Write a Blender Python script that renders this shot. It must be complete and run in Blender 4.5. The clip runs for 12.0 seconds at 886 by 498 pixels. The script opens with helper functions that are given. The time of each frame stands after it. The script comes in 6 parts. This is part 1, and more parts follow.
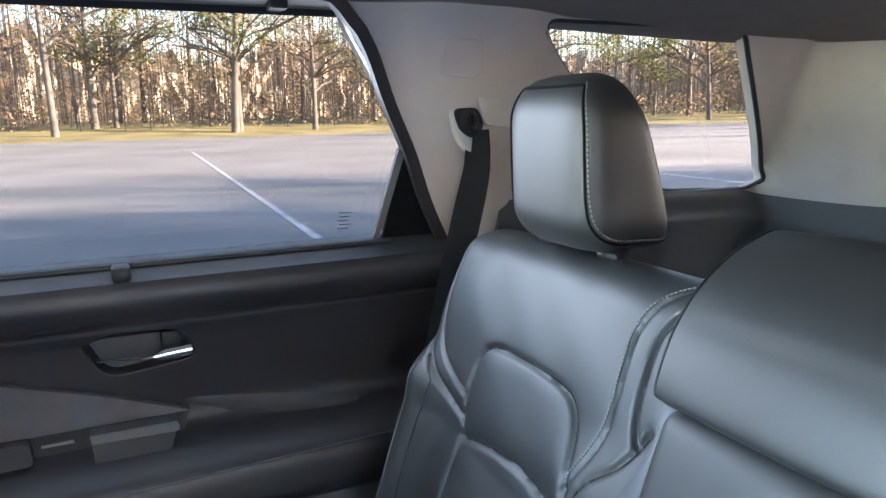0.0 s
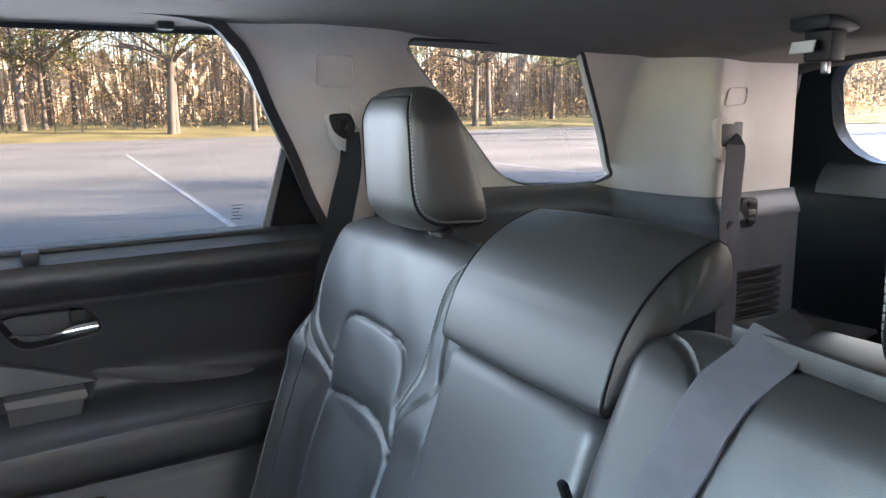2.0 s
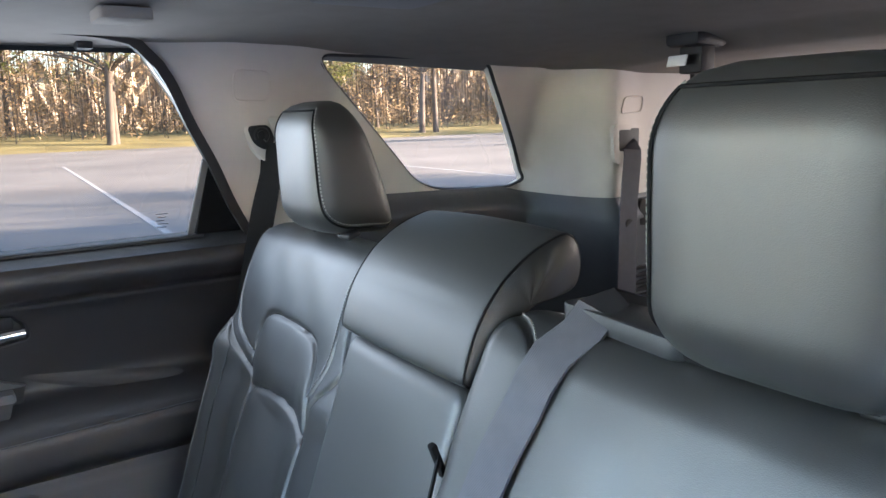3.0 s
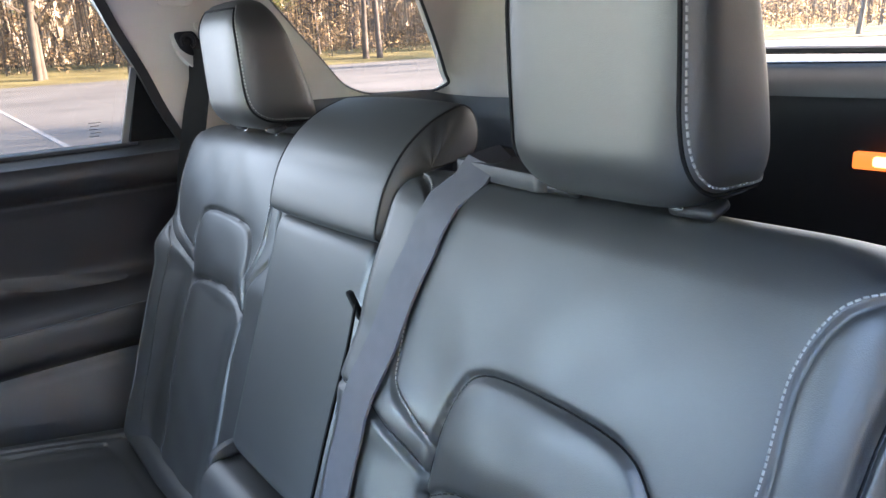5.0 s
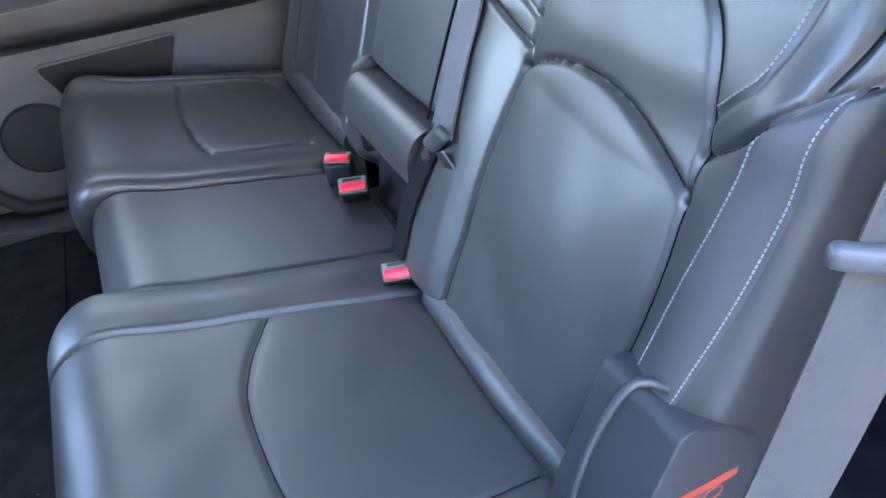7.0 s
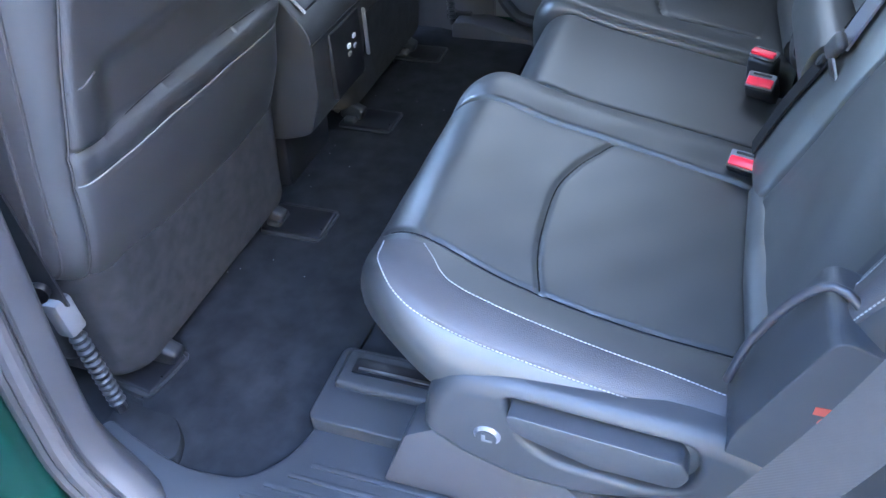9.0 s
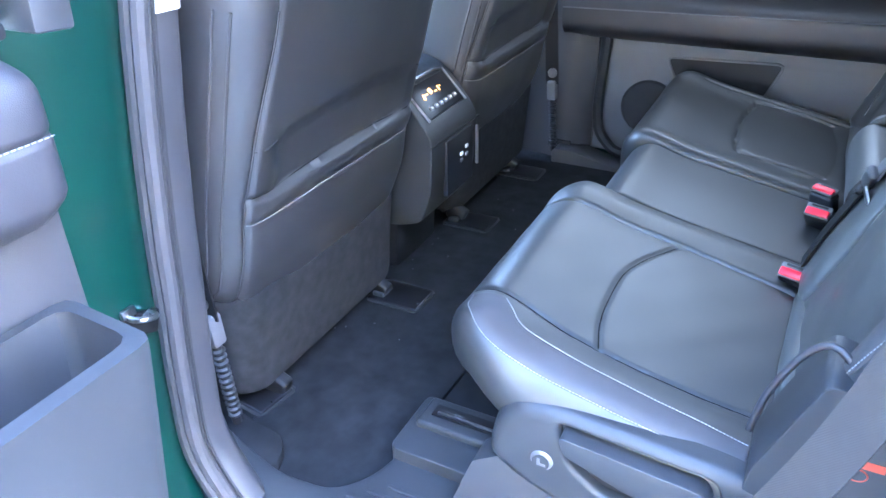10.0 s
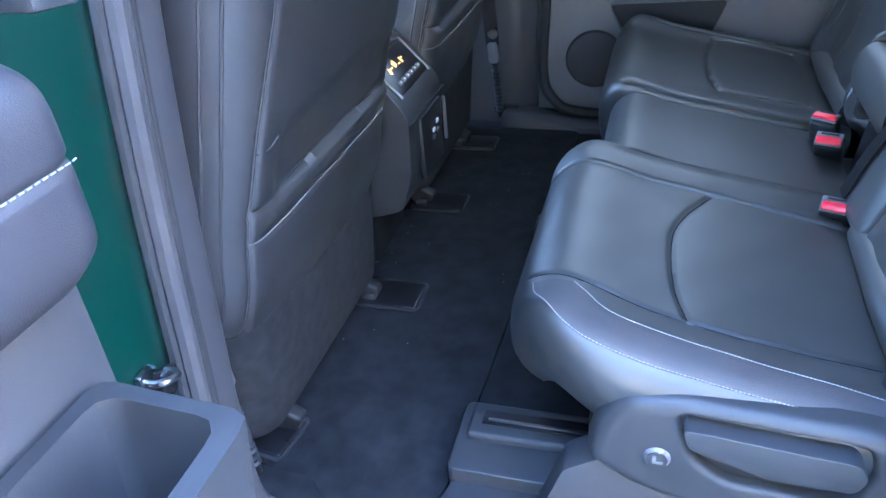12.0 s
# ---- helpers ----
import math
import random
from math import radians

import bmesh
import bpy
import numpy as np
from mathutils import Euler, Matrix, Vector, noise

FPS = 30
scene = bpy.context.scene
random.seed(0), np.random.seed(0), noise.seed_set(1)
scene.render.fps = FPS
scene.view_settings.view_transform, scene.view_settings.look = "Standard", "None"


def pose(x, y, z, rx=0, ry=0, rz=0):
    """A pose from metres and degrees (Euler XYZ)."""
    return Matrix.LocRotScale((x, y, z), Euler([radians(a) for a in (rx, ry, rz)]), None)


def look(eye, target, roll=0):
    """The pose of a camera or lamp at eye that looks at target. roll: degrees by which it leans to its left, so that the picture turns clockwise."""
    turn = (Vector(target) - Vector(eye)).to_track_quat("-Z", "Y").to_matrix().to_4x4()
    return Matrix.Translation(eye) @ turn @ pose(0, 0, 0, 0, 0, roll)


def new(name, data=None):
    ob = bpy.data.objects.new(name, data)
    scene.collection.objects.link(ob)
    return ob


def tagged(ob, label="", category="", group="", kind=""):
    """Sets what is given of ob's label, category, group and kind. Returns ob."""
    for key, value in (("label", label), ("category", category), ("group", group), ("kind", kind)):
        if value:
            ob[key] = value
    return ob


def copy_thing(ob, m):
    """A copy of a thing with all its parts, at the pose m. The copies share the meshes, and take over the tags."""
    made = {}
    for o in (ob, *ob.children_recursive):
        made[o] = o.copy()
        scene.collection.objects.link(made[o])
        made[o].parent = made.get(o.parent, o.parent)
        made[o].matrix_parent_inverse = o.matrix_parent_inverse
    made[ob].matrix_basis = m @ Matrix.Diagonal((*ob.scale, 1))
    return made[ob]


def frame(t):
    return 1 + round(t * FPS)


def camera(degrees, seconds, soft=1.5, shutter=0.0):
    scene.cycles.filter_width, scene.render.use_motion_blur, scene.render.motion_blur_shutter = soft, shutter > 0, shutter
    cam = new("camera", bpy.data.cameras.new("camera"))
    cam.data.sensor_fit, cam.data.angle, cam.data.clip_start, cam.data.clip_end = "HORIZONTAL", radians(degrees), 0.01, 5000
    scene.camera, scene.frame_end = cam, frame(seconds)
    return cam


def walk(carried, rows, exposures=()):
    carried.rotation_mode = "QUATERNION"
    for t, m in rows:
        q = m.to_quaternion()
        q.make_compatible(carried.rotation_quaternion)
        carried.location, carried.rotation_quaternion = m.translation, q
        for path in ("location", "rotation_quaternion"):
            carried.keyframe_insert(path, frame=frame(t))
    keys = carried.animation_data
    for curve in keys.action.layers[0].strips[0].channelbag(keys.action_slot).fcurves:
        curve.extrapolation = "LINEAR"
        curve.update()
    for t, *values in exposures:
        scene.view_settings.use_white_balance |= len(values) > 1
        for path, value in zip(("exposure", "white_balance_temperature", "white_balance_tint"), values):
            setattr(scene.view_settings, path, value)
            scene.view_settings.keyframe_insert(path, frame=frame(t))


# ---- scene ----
cam = camera(62.9, 12.0)
PATH = [
    (0, (-0.321, -0.026, 1.508), (1.458, -0.861, 1.135), -1.0),
    (0.5, (-0.363, -0.04, 1.508), (1.405, -0.896, 1.133), -0.7),
    (1, (-0.42, -0.048, 1.509), (1.336, -0.93, 1.134), -0.7),
    (1.5, (-0.486, -0.046, 1.511), (1.25, -0.966, 1.137), -0.8),
    (2, (-0.551, -0.051, 1.512), (1.158, -1.022, 1.141), -0.9),
    (2.5, (-0.612, -0.05, 1.514), (1.065, -1.077, 1.15), -1.1),
    (3, (-0.668, -0.061, 1.518), (0.972, -1.149, 1.161), -1.6),
    (3.2, (-0.687, -0.064, 1.52), (0.938, -1.174, 1.162), -1.8),
    (4.8, (-0.781, -0.034, 1.49), (0.748, -1.216, 0.974), -3.4),
    (5, (-0.781, -0.035, 1.47), (0.749, -1.198, 0.916), -3.1),
    (5.5, (-0.809, -0.036, 1.439), (0.712, -1.122, 0.726), -3.2),
    (6, (-0.861, -0.036, 1.407), (0.656, -0.986, 0.515), -4.0),
    (6.5, (-0.884, -0.013, 1.385), (0.621, -0.815, 0.341), -4.6),
    (7, (-0.918, 0.014, 1.362), (0.569, -0.613, 0.181), -5.5),
    (7.2, (-0.943, 0.023, 1.358), (0.539, -0.537, 0.139), -5.4),
    (8.8, (-1.093, -0.088, 1.359), (0.338, 0.34, 0.028), -4.5),
    (9, (-1.123, -0.113, 1.358), (0.306, 0.41, 0.059), -3.7),
    (9.5, (-1.237, -0.155, 1.358), (0.254, 0.535, 0.217), -1.9),
    (10, (-1.328, -0.195, 1.396), (0.205, 0.616, 0.4), -1.4),
    (10.5, (-1.347, -0.213, 1.399), (0.198, 0.641, 0.458), -1.5),
    (11, (-1.361, -0.201, 1.38), (0.194, 0.615, 0.424), -2.0),
    (11.5, (-1.339, -0.095, 1.346), (0.239, 0.605, 0.335), -3.3),
    (12, (-1.277, 0.048, 1.344), (0.333, 0.584, 0.285), -5.2),
]
EXPOSURES = [(0, 6.65, 6000, 20), (3.2, 6.65, 6150, 20), (4.8, 6.7, 6150, 21), (6.0, 7.15, 6150, 23), (7.2, 7.35, 5950, 22), (8.8, 7.15, 5600, 20), (10.0, 7.55, 5400, 20), (11.0, 7.15, 5250, 19), (12, 6.95, 5200, 19)]
walk(cam, [(t, look(eye, target, roll)) for t, eye, target, roll in PATH], EXPOSURES)

# ---- light ----
SUN_EL, SUN_AZ = 16.0, 205.0
world = bpy.data.worlds.new("world")
scene.world = world
world.use_nodes = True
wn = world.node_tree.nodes
sky = wn.new("ShaderNodeTexSky")
sky.sky_type, sky.sun_disc = "NISHITA", False
sky.sun_elevation, sky.sun_rotation = radians(SUN_EL), radians(SUN_AZ)
sky.air_density, sky.dust_density = 1.0, 0.6
world.node_tree.links.new(sky.outputs["Color"], wn["Background"].inputs["Color"])
wn["Background"].inputs["Strength"].default_value = 0.10
sun_data = bpy.data.lights.new("sun", "SUN")
sun_data.energy, sun_data.angle, sun_data.color = 5.0, radians(0.6), (1.0, 0.80, 0.58)
sun = new("sun", sun_data)
SUN_WAY = Vector((math.sin(radians(SUN_AZ)) * math.cos(radians(SUN_EL)), math.cos(radians(SUN_AZ)) * math.cos(radians(SUN_EL)), math.sin(radians(SUN_EL))))
sun.matrix_world = look((0, 0, 30), Vector((0, 0, 30)) - SUN_WAY)


# added area lamps that stand in for daylight in the openings of the windows
SKY_BLUE, LOT_WARM = (0.80, 0.95, 1.0), (1.0, 0.88, 0.74)
for name, at, way, wide, high, power, tint in (
        ("window_daylight", (0.755, 0.02, 1.500), (-0.93, 0.0, -0.37), 0.86, 0.27, 0.055, SKY_BLUE),
        ("front_window_daylight", (0.765, 0.98, 1.46), (-0.93, 0.0, -0.37), 0.62, 0.30, 0.08, SKY_BLUE),
        ("windscreen_daylight", (0.05, 1.42, 1.42), (0.0, -0.9, -0.45), 1.25, 0.45, 0.13, SKY_BLUE),
        ("rear_window_daylight", (0.0, -1.80, 1.50), (0.0, 0.92, -0.38), 0.95, 0.20, 0.03, LOT_WARM)):
    lamp = bpy.data.lights.new(name, "AREA")
    lamp.shape, lamp.size, lamp.size_y, lamp.energy, lamp.color = "RECTANGLE", wide, high, power, tint
    new(name, lamp).matrix_world = look(at, Vector(at) + Vector(way))


# ---- materials ----
def material(name, color, rough=0.5, metal=0.0, spread=0.15, scale=6.0, bump=0.0, grain=400.0, coat=0.0, spec=0.5, kind="noise", coat_rough=0.05, sheen=0.0):
    """A procedural surface: colour varied at two scales, roughness varied, and a fine relief."""
    m = bpy.data.materials.new(name)
    m.use_nodes = True
    n, l = m.node_tree.nodes, m.node_tree.links
    p = n["Principled BSDF"]
    co = n.new("ShaderNodeTexCoord")
    big = n.new("ShaderNodeTexNoise")
    big.inputs["Scale"].default_value, big.inputs["Detail"].default_value = scale, 6.0
    fine = n.new("ShaderNodeTexNoise") if kind != "cells" else n.new("ShaderNodeTexVoronoi")
    fine.inputs["Scale"].default_value = grain
    l.new(co.outputs["Object"], big.inputs["Vector"])
    l.new(co.outputs["Object"], fine.inputs["Vector"])
    fine_out = fine.outputs[0]
    ramp = n.new("ShaderNodeMapRange")
    ramp.inputs["From Min"].default_value, ramp.inputs["From Max"].default_value = 0.3, 0.7
    ramp.inputs["To Min"].default_value, ramp.inputs["To Max"].default_value = 1.0 - spread, 1.0 + spread
    l.new(big.outputs["Fac"], ramp.inputs["Value"])
    mul = n.new("ShaderNodeVectorMath")
    mul.operation = "SCALE"
    mul.inputs[0].default_value = color
    l.new(ramp.outputs["Result"], mul.inputs["Scale"])
    l.new(mul.outputs["Vector"], p.inputs["Base Color"])
    rr = n.new("ShaderNodeMapRange")
    rr.inputs["To Min"].default_value, rr.inputs["To Max"].default_value = max(0.02, rough - 0.07), min(1.0, rough + 0.07)
    l.new(big.outputs["Fac"], rr.inputs["Value"])
    l.new(rr.outputs["Result"], p.inputs["Roughness"])
    p.inputs["Metallic"].default_value = metal
    p.inputs["Coat Weight"].default_value = coat
    p.inputs["Coat Roughness"].default_value = coat_rough
    p.inputs["Specular IOR Level"].default_value = spec
    if sheen:
        p.inputs["Sheen Weight"].default_value = sheen
        p.inputs["Sheen Roughness"].default_value = 0.5
    if bump:
        b = n.new("ShaderNodeBump")
        b.inputs["Strength"].default_value, b.inputs["Distance"].default_value = bump, 0.001
        l.new(fine_out, b.inputs["Height"])
        l.new(b.outputs["Normal"], p.inputs["Normal"])
    return m


LEATHER = material("black_leather", (0.024, 0.0243, 0.0247), 0.48, spread=0.1, scale=9, bump=0.12, grain=1100, kind="cells", spec=0.8, coat=0.15, coat_rough=0.42)
LEATHER_GREY = material("grey_perforated_leather", (0.055, 0.051, 0.053), 0.55, spread=0.08, scale=12, bump=0.3, grain=900, kind="cells", spec=0.4)
LEATHER_BACK = material("seat_back_vinyl", (0.033, 0.032, 0.034), 0.46, spread=0.1, scale=9, bump=0.18, grain=1100, kind="cells", spec=0.8, coat=0.3, coat_rough=0.36)
SEAT_CARPET = material("seat_back_felt", (0.026, 0.026, 0.028), 0.95, spread=0.25, scale=40, bump=0.8, grain=900, spec=0.15)
CARPET = material("floor_carpet", (0.018, 0.0187, 0.021), 0.97, spread=0.3, scale=24, bump=1.0, grain=1100, spec=0.1)
PLASTIC = material("charcoal_plastic", (0.031, 0.032, 0.035), 0.40, spread=0.1, scale=14, bump=0.35, grain=1300, spec=0.4)
# lighter, bluer copy of the charcoal plastic, with the light falling on it painted in
LIT_PLASTIC = material("lit_charcoal_plastic", (0.075, 0.078, 0.087), 0.42, spread=0.08, scale=14, bump=0.3, grain=1300, spec=0.5)
PLASTIC_BLACK = material("black_plastic", (0.012, 0.012, 0.014), 0.5, spread=0.15, scale=14, bump=0.3, grain=1200, spec=0.35)
DOOR_SOFT = material("soft_black_door_skin", (0.026, 0.0245, 0.0285), 0.46, spread=0.12, scale=10, bump=0.15, grain=1000, kind="cells", spec=0.6)
GREY_PLASTIC = material("grey_plastic", (0.13, 0.128, 0.134), 0.5, spread=0.06, scale=10, bump=0.3, grain=1300)
SILVER = material("satin_silver_trim", (0.19, 0.182, 0.195), 0.38, metal=0.4, spread=0.08, scale=30, bump=0.05, grain=900)
CHROME = material("chrome", (0.75, 0.75, 0.76), 0.14, metal=1.0, spread=0.05, scale=30)
TRIM_GREY = material("grey_pillar_trim", (0.045, 0.044, 0.048), 0.5, spread=0.08, scale=10, bump=0.3, grain=1300)
STEEL = material("steel", (0.24, 0.24, 0.25), 0.3, metal=1.0, spread=0.15, scale=60)
HEADLINER = material("headliner_fabric", (0.25, 0.225, 0.21), 0.95, spread=0.05, scale=20, bump=0.5, grain=1300, spec=0.1)
PILLAR = material("pale_pillar_plastic", (0.56, 0.515, 0.48), 0.55, spread=0.05, scale=12, bump=0.25, grain=1300)
PAINT = material("green_car_paint", (0.004, 0.045, 0.032), 0.30, metal=0.45, spread=0.08, scale=5, coat=1.0)
RUBBER = material("black_rubber", (0.02, 0.02, 0.022), 0.62, spread=0.2, scale=40, bump=0.2, grain=700)
RUBBER_GREY = material("grey_door_seal", (0.048, 0.045, 0.047), 0.7, spread=0.12, scale=40, bump=0.2, grain=700)
WEBBING = material("seat_belt_webbing", (0.075, 0.074, 0.088), 0.7, spread=0.1, scale=60, bump=0.6, grain=900)
RED = material("red_button", (0.75, 0.02, 0.045), 0.35, spread=0.05)
ORANGE = material("orange_label", (0.36, 0.05, 0.022), 0.5, spread=0.05)
THREAD = material("white_thread", (0.24, 0.237, 0.233), 0.8, spread=0.2, scale=300)
WHITE = material("white_print", (0.75, 0.75, 0.75), 0.6, spread=0.05)
GLOSS_BLACK = material("gloss_black_panel", (0.008, 0.008, 0.01), 0.30, spread=0.1, spec=0.3)
BARK = material("tree_bark", (0.15, 0.125, 0.105), 0.95, spread=0.4, scale=2.0, bump=1.0, grain=8)
WEBBING_DARK = material("dark_belt_webbing", (0.008, 0.0072, 0.0072), 0.8, spread=0.1, scale=60, bump=0.6, grain=900, spec=0.2)
STONE_WHITE = material("lane_paint", (0.38, 0.38, 0.37), 0.85, spread=0.25, scale=3.0)


def webbing_weave(m, size):
    n, l = m.node_tree.nodes, m.node_tree.links
    w = n.new("ShaderNodeTexWave")
    w.inputs["Scale"].default_value, w.inputs["Distortion"].default_value = size, 0.8
    w.bands_direction = "DIAGONAL"
    b = n.new("ShaderNodeBump")
    b.inputs["Strength"].default_value, b.inputs["Distance"].default_value = 0.25, 0.0005
    l.new(n["Texture Coordinate"].outputs["Object"], w.inputs["Vector"])
    l.new(w.outputs["Fac"], b.inputs["Height"])
    l.new(b.outputs["Normal"], n["Principled BSDF"].inputs["Normal"])


WEBBING_WARM = material("taupe_belt_webbing", (0.033, 0.030, 0.029), 0.7, spread=0.1, scale=60, bump=0.6, grain=900)
webbing_weave(WEBBING, 260.0)
webbing_weave(WEBBING_WARM, 170.0)


def foliage(name, color, spread, scale):
    """Leaves: they scatter light on both sides."""
    m = material(name, color, 0.8, spread=spread, scale=scale)
    n, l = m.node_tree.nodes, m.node_tree.links
    t, mix = n.new("ShaderNodeBsdfTranslucent"), n.new("ShaderNodeMixShader")
    mix.inputs["Fac"].default_value = 0.55
    l.new(n["Vector Math"].outputs["Vector"], t.inputs["Color"])
    l.new(n["Principled BSDF"].outputs["BSDF"], mix.inputs[1])
    l.new(t.outputs["BSDF"], mix.inputs[2])
    l.new(mix.outputs["Shader"], n["Material Output"].inputs["Surface"])
    return m


PINE = foliage("pine_needles", (0.2, 0.22, 0.07), 0.5, 0.7)
DRY = foliage("dry_leaves", (0.42, 0.31, 0.19), 0.5, 0.4)


def glowing(name, color, strength):
    m = material(name, (0.02, 0.02, 0.02), 0.4)
    p = m.node_tree.nodes["Principled BSDF"]
    p.inputs["Emission Color"].default_value = (*color, 1)
    p.inputs["Emission Strength"].default_value = strength
    return m


DISPLAY = glowing("amber_display", (1.0, 0.5, 0.12), 0.03)
LAMP = glowing("amber_lamp", (1.0, 0.2, 0.03), 0.02)
LAMP_CORE = glowing("bright_amber_lamp", (1.0, 0.45, 0.12), 0.07)


def glass(name, tint):
    m = bpy.data.materials.new(name)
    m.use_nodes = True
    n, l = m.node_tree.nodes, m.node_tree.links
    n.remove(n["Principled BSDF"])
    t, g, mix, f = (n.new("ShaderNode" + k) for k in ("BsdfTransparent", "BsdfGlossy", "MixShader", "Fresnel"))
    t.inputs["Color"].default_value = (*tint, 1)
    g.inputs["Roughness"].default_value = 0.01
    f.inputs["IOR"].default_value = 1.2
    l.new(f.outputs["Fac"], mix.inputs["Fac"])
    l.new(t.outputs["BSDF"], mix.inputs[1])
    l.new(g.outputs["BSDF"], mix.inputs[2])
    l.new(mix.outputs["Shader"], n["Material Output"].inputs["Surface"])
    return m


GLASS = glass("tinted_glass", (0.053, 0.053, 0.051))
GLASS_QUARTER = glass("quarter_window_glass", (0.062, 0.062, 0.060))
GLASS_REAR = glass("rear_window_glass", (0.15, 0.15, 0.145))
GLOSS_PLATE = material("worn_gloss_plate", (0.010, 0.010, 0.012), 0.30, spread=0.05, scale=30, bump=0.1, grain=900, spec=0.35)
MATTE_BLACK = material("matte_black_strap", (0.007, 0.007, 0.008), 0.85, spread=0.2, scale=60, spec=0.15)
GLASS_CLEAR = glass("windscreen_glass", (0.8, 0.83, 0.82))


def asphalt():
    m = material("worn_asphalt", (0.17, 0.166, 0.158), 0.92, spread=0.22, scale=0.25, bump=0.6, grain=30)
    return m


ASPHALT = asphalt()
# paler than the bark: distance haze is painted into this colour
WOOD_FAR = material("haze_pale_wood", (0.48, 0.39, 0.29), 0.95, spread=0.45, scale=0.35)
GRASS = material("dry_grass", (0.2, 0.17, 0.06), 0.95, spread=0.4, scale=0.3, bump=1.0, grain=20)


# ---- shaping ----
def thing(name, label, category, at=(0, 0, 0), group="", kind=""):
    ob = new(name)
    ob.location = at
    ob.empty_display_size = 0.05
    tagged(ob, label, category, group, kind)
    return ob


def mesh_of(name, verts, faces, mat, smooth=35.0):
    me = bpy.data.meshes.new(name)
    me.from_pydata([tuple(map(float, v)) for v in verts], [], [tuple(map(int, f)) for f in faces])
    if len(faces) < 60000:
        me.validate()
    if len(faces) < 60000:
        bm = bmesh.new()
        bm.from_mesh(me)
        bmesh.ops.recalc_face_normals(bm, faces=bm.faces)
        bm.to_mesh(me)
        bm.free()
    me.materials.append(mat)
    if smooth:
        me.shade_smooth()
        me.set_sharp_from_angle(angle=radians(smooth))
    return me


def part(name, shape, mat, parent=None, label="", smooth=35.0):
    """Links a shape (verts, faces) as one mesh object under a thing or a part; places are in the world."""
    verts, faces = shape
    base = np.array(parent_place(parent))
    ob = new(name, mesh_of(name, (np.array([tuple(v) for v in verts], float) - base).tolist(), faces, mat, smooth))
    if parent:
        ob.parent = parent
    if label:
        ob["label"] = label
    return ob


def parent_place(p):
    v = Vector((0, 0, 0))
    while p:
        v = v + p.location
        p = p.parent
    return v


def whole(name, shape, mat, label, category, group="", kind="", smooth=35.0):
    return tagged(part(name, shape, mat, None, "", smooth), label, category, group, kind)


def merge(*shapes):
    vs, fs = [], []
    for v, f in shapes:
        k = len(vs)
        vs += [tuple(p) for p in v]
        fs += [tuple(i + k for i in q) for q in f]
    return vs, fs


def placed(shape, m):
    return [tuple(m @ Vector(v)) for v in shape[0]], shape[1]


def from_bm(bm):
    bm.verts.index_update()
    out = [tuple(v.co) for v in bm.verts], [tuple(v.index for v in f.verts) for f in bm.faces]
    bm.free()
    return out


def rbox(size, r=0.004, seg=2, m=None):
    """A box with rounded edges, centred, at the pose m."""
    bm = bmesh.new()
    bmesh.ops.create_cube(bm, size=1.0)
    for v in bm.verts:
        v.co = Vector((v.co.x * size[0], v.co.y * size[1], v.co.z * size[2]))
    if r > 0:
        bmesh.ops.bevel(bm, geom=bm.edges[:], offset=min(r, 0.49 * min(size)), segments=seg, profile=0.5, affect="EDGES")
    s = from_bm(bm)
    return placed(s, m) if m else s


def box_at(a, b, r=0.004, seg=2):
    c = [(p + q) / 2 for p, q in zip(a, b)]
    return rbox([abs(q - p) for p, q in zip(a, b)], r, seg, pose(*c))


AX = {"x": lambda p, d: (d, p[0], p[1]), "y": lambda p, d: (p[0], d, p[1]), "z": lambda p, d: (p[0], p[1], d)}


def prism(outline, axis, d0, d1, r=0.003, seg=2):
    """An outline in a plane across the axis, made solid from d0 to d1 with rounded edges."""
    bm = bmesh.new()
    lo = [bm.verts.new(AX[axis](p, d0)) for p in outline]
    hi = [bm.verts.new(AX[axis](p, d1)) for p in outline]
    bm.faces.new(lo)
    bm.faces.new(hi[::-1])
    n = len(outline)
    for i in range(n):
        bm.faces.new((lo[i], hi[i], hi[(i + 1) % n], lo[(i + 1) % n]))
    bmesh.ops.recalc_face_normals(bm, faces=bm.faces)
    if r > 0:
        edges = [e for e in bm.edges if len(e.link_faces) == 2 and e.link_faces[0].normal.angle(e.link_faces[1].normal, 0) > 0.35]
        bmesh.ops.bevel(bm, geom=edges, offset=r, segments=seg, profile=0.5, affect="EDGES", clamp_overlap=True)
    return from_bm(bm)


def curve(points, step=0.01, closed=False):
    """A smooth line through the points (any dimension), at even steps."""
    p = [np.array(q, float) for q in points]
    n = len(p)
    out = []
    for i in range(n if closed else n - 1):
        if closed:
            a, b, c, d = p[i - 1], p[i], p[(i + 1) % n], p[(i + 2) % n]
        else:
            b, c = p[i], p[i + 1]
            a = p[i - 1] if i else 2 * b - c
            d = p[i + 2] if i + 2 < n else 2 * c - b
        k = max(2, int(np.linalg.norm(c - b) / step))
        for j in range(k):
            t = j / k
            out.append(0.5 * (2 * b + (c - a) * t + (2 * a - 5 * b + 4 * c - d) * t * t + (3 * b - a - 3 * c + d) * t ** 3))
    if not closed:
        out.append(p[-1])
    return np.array(out)


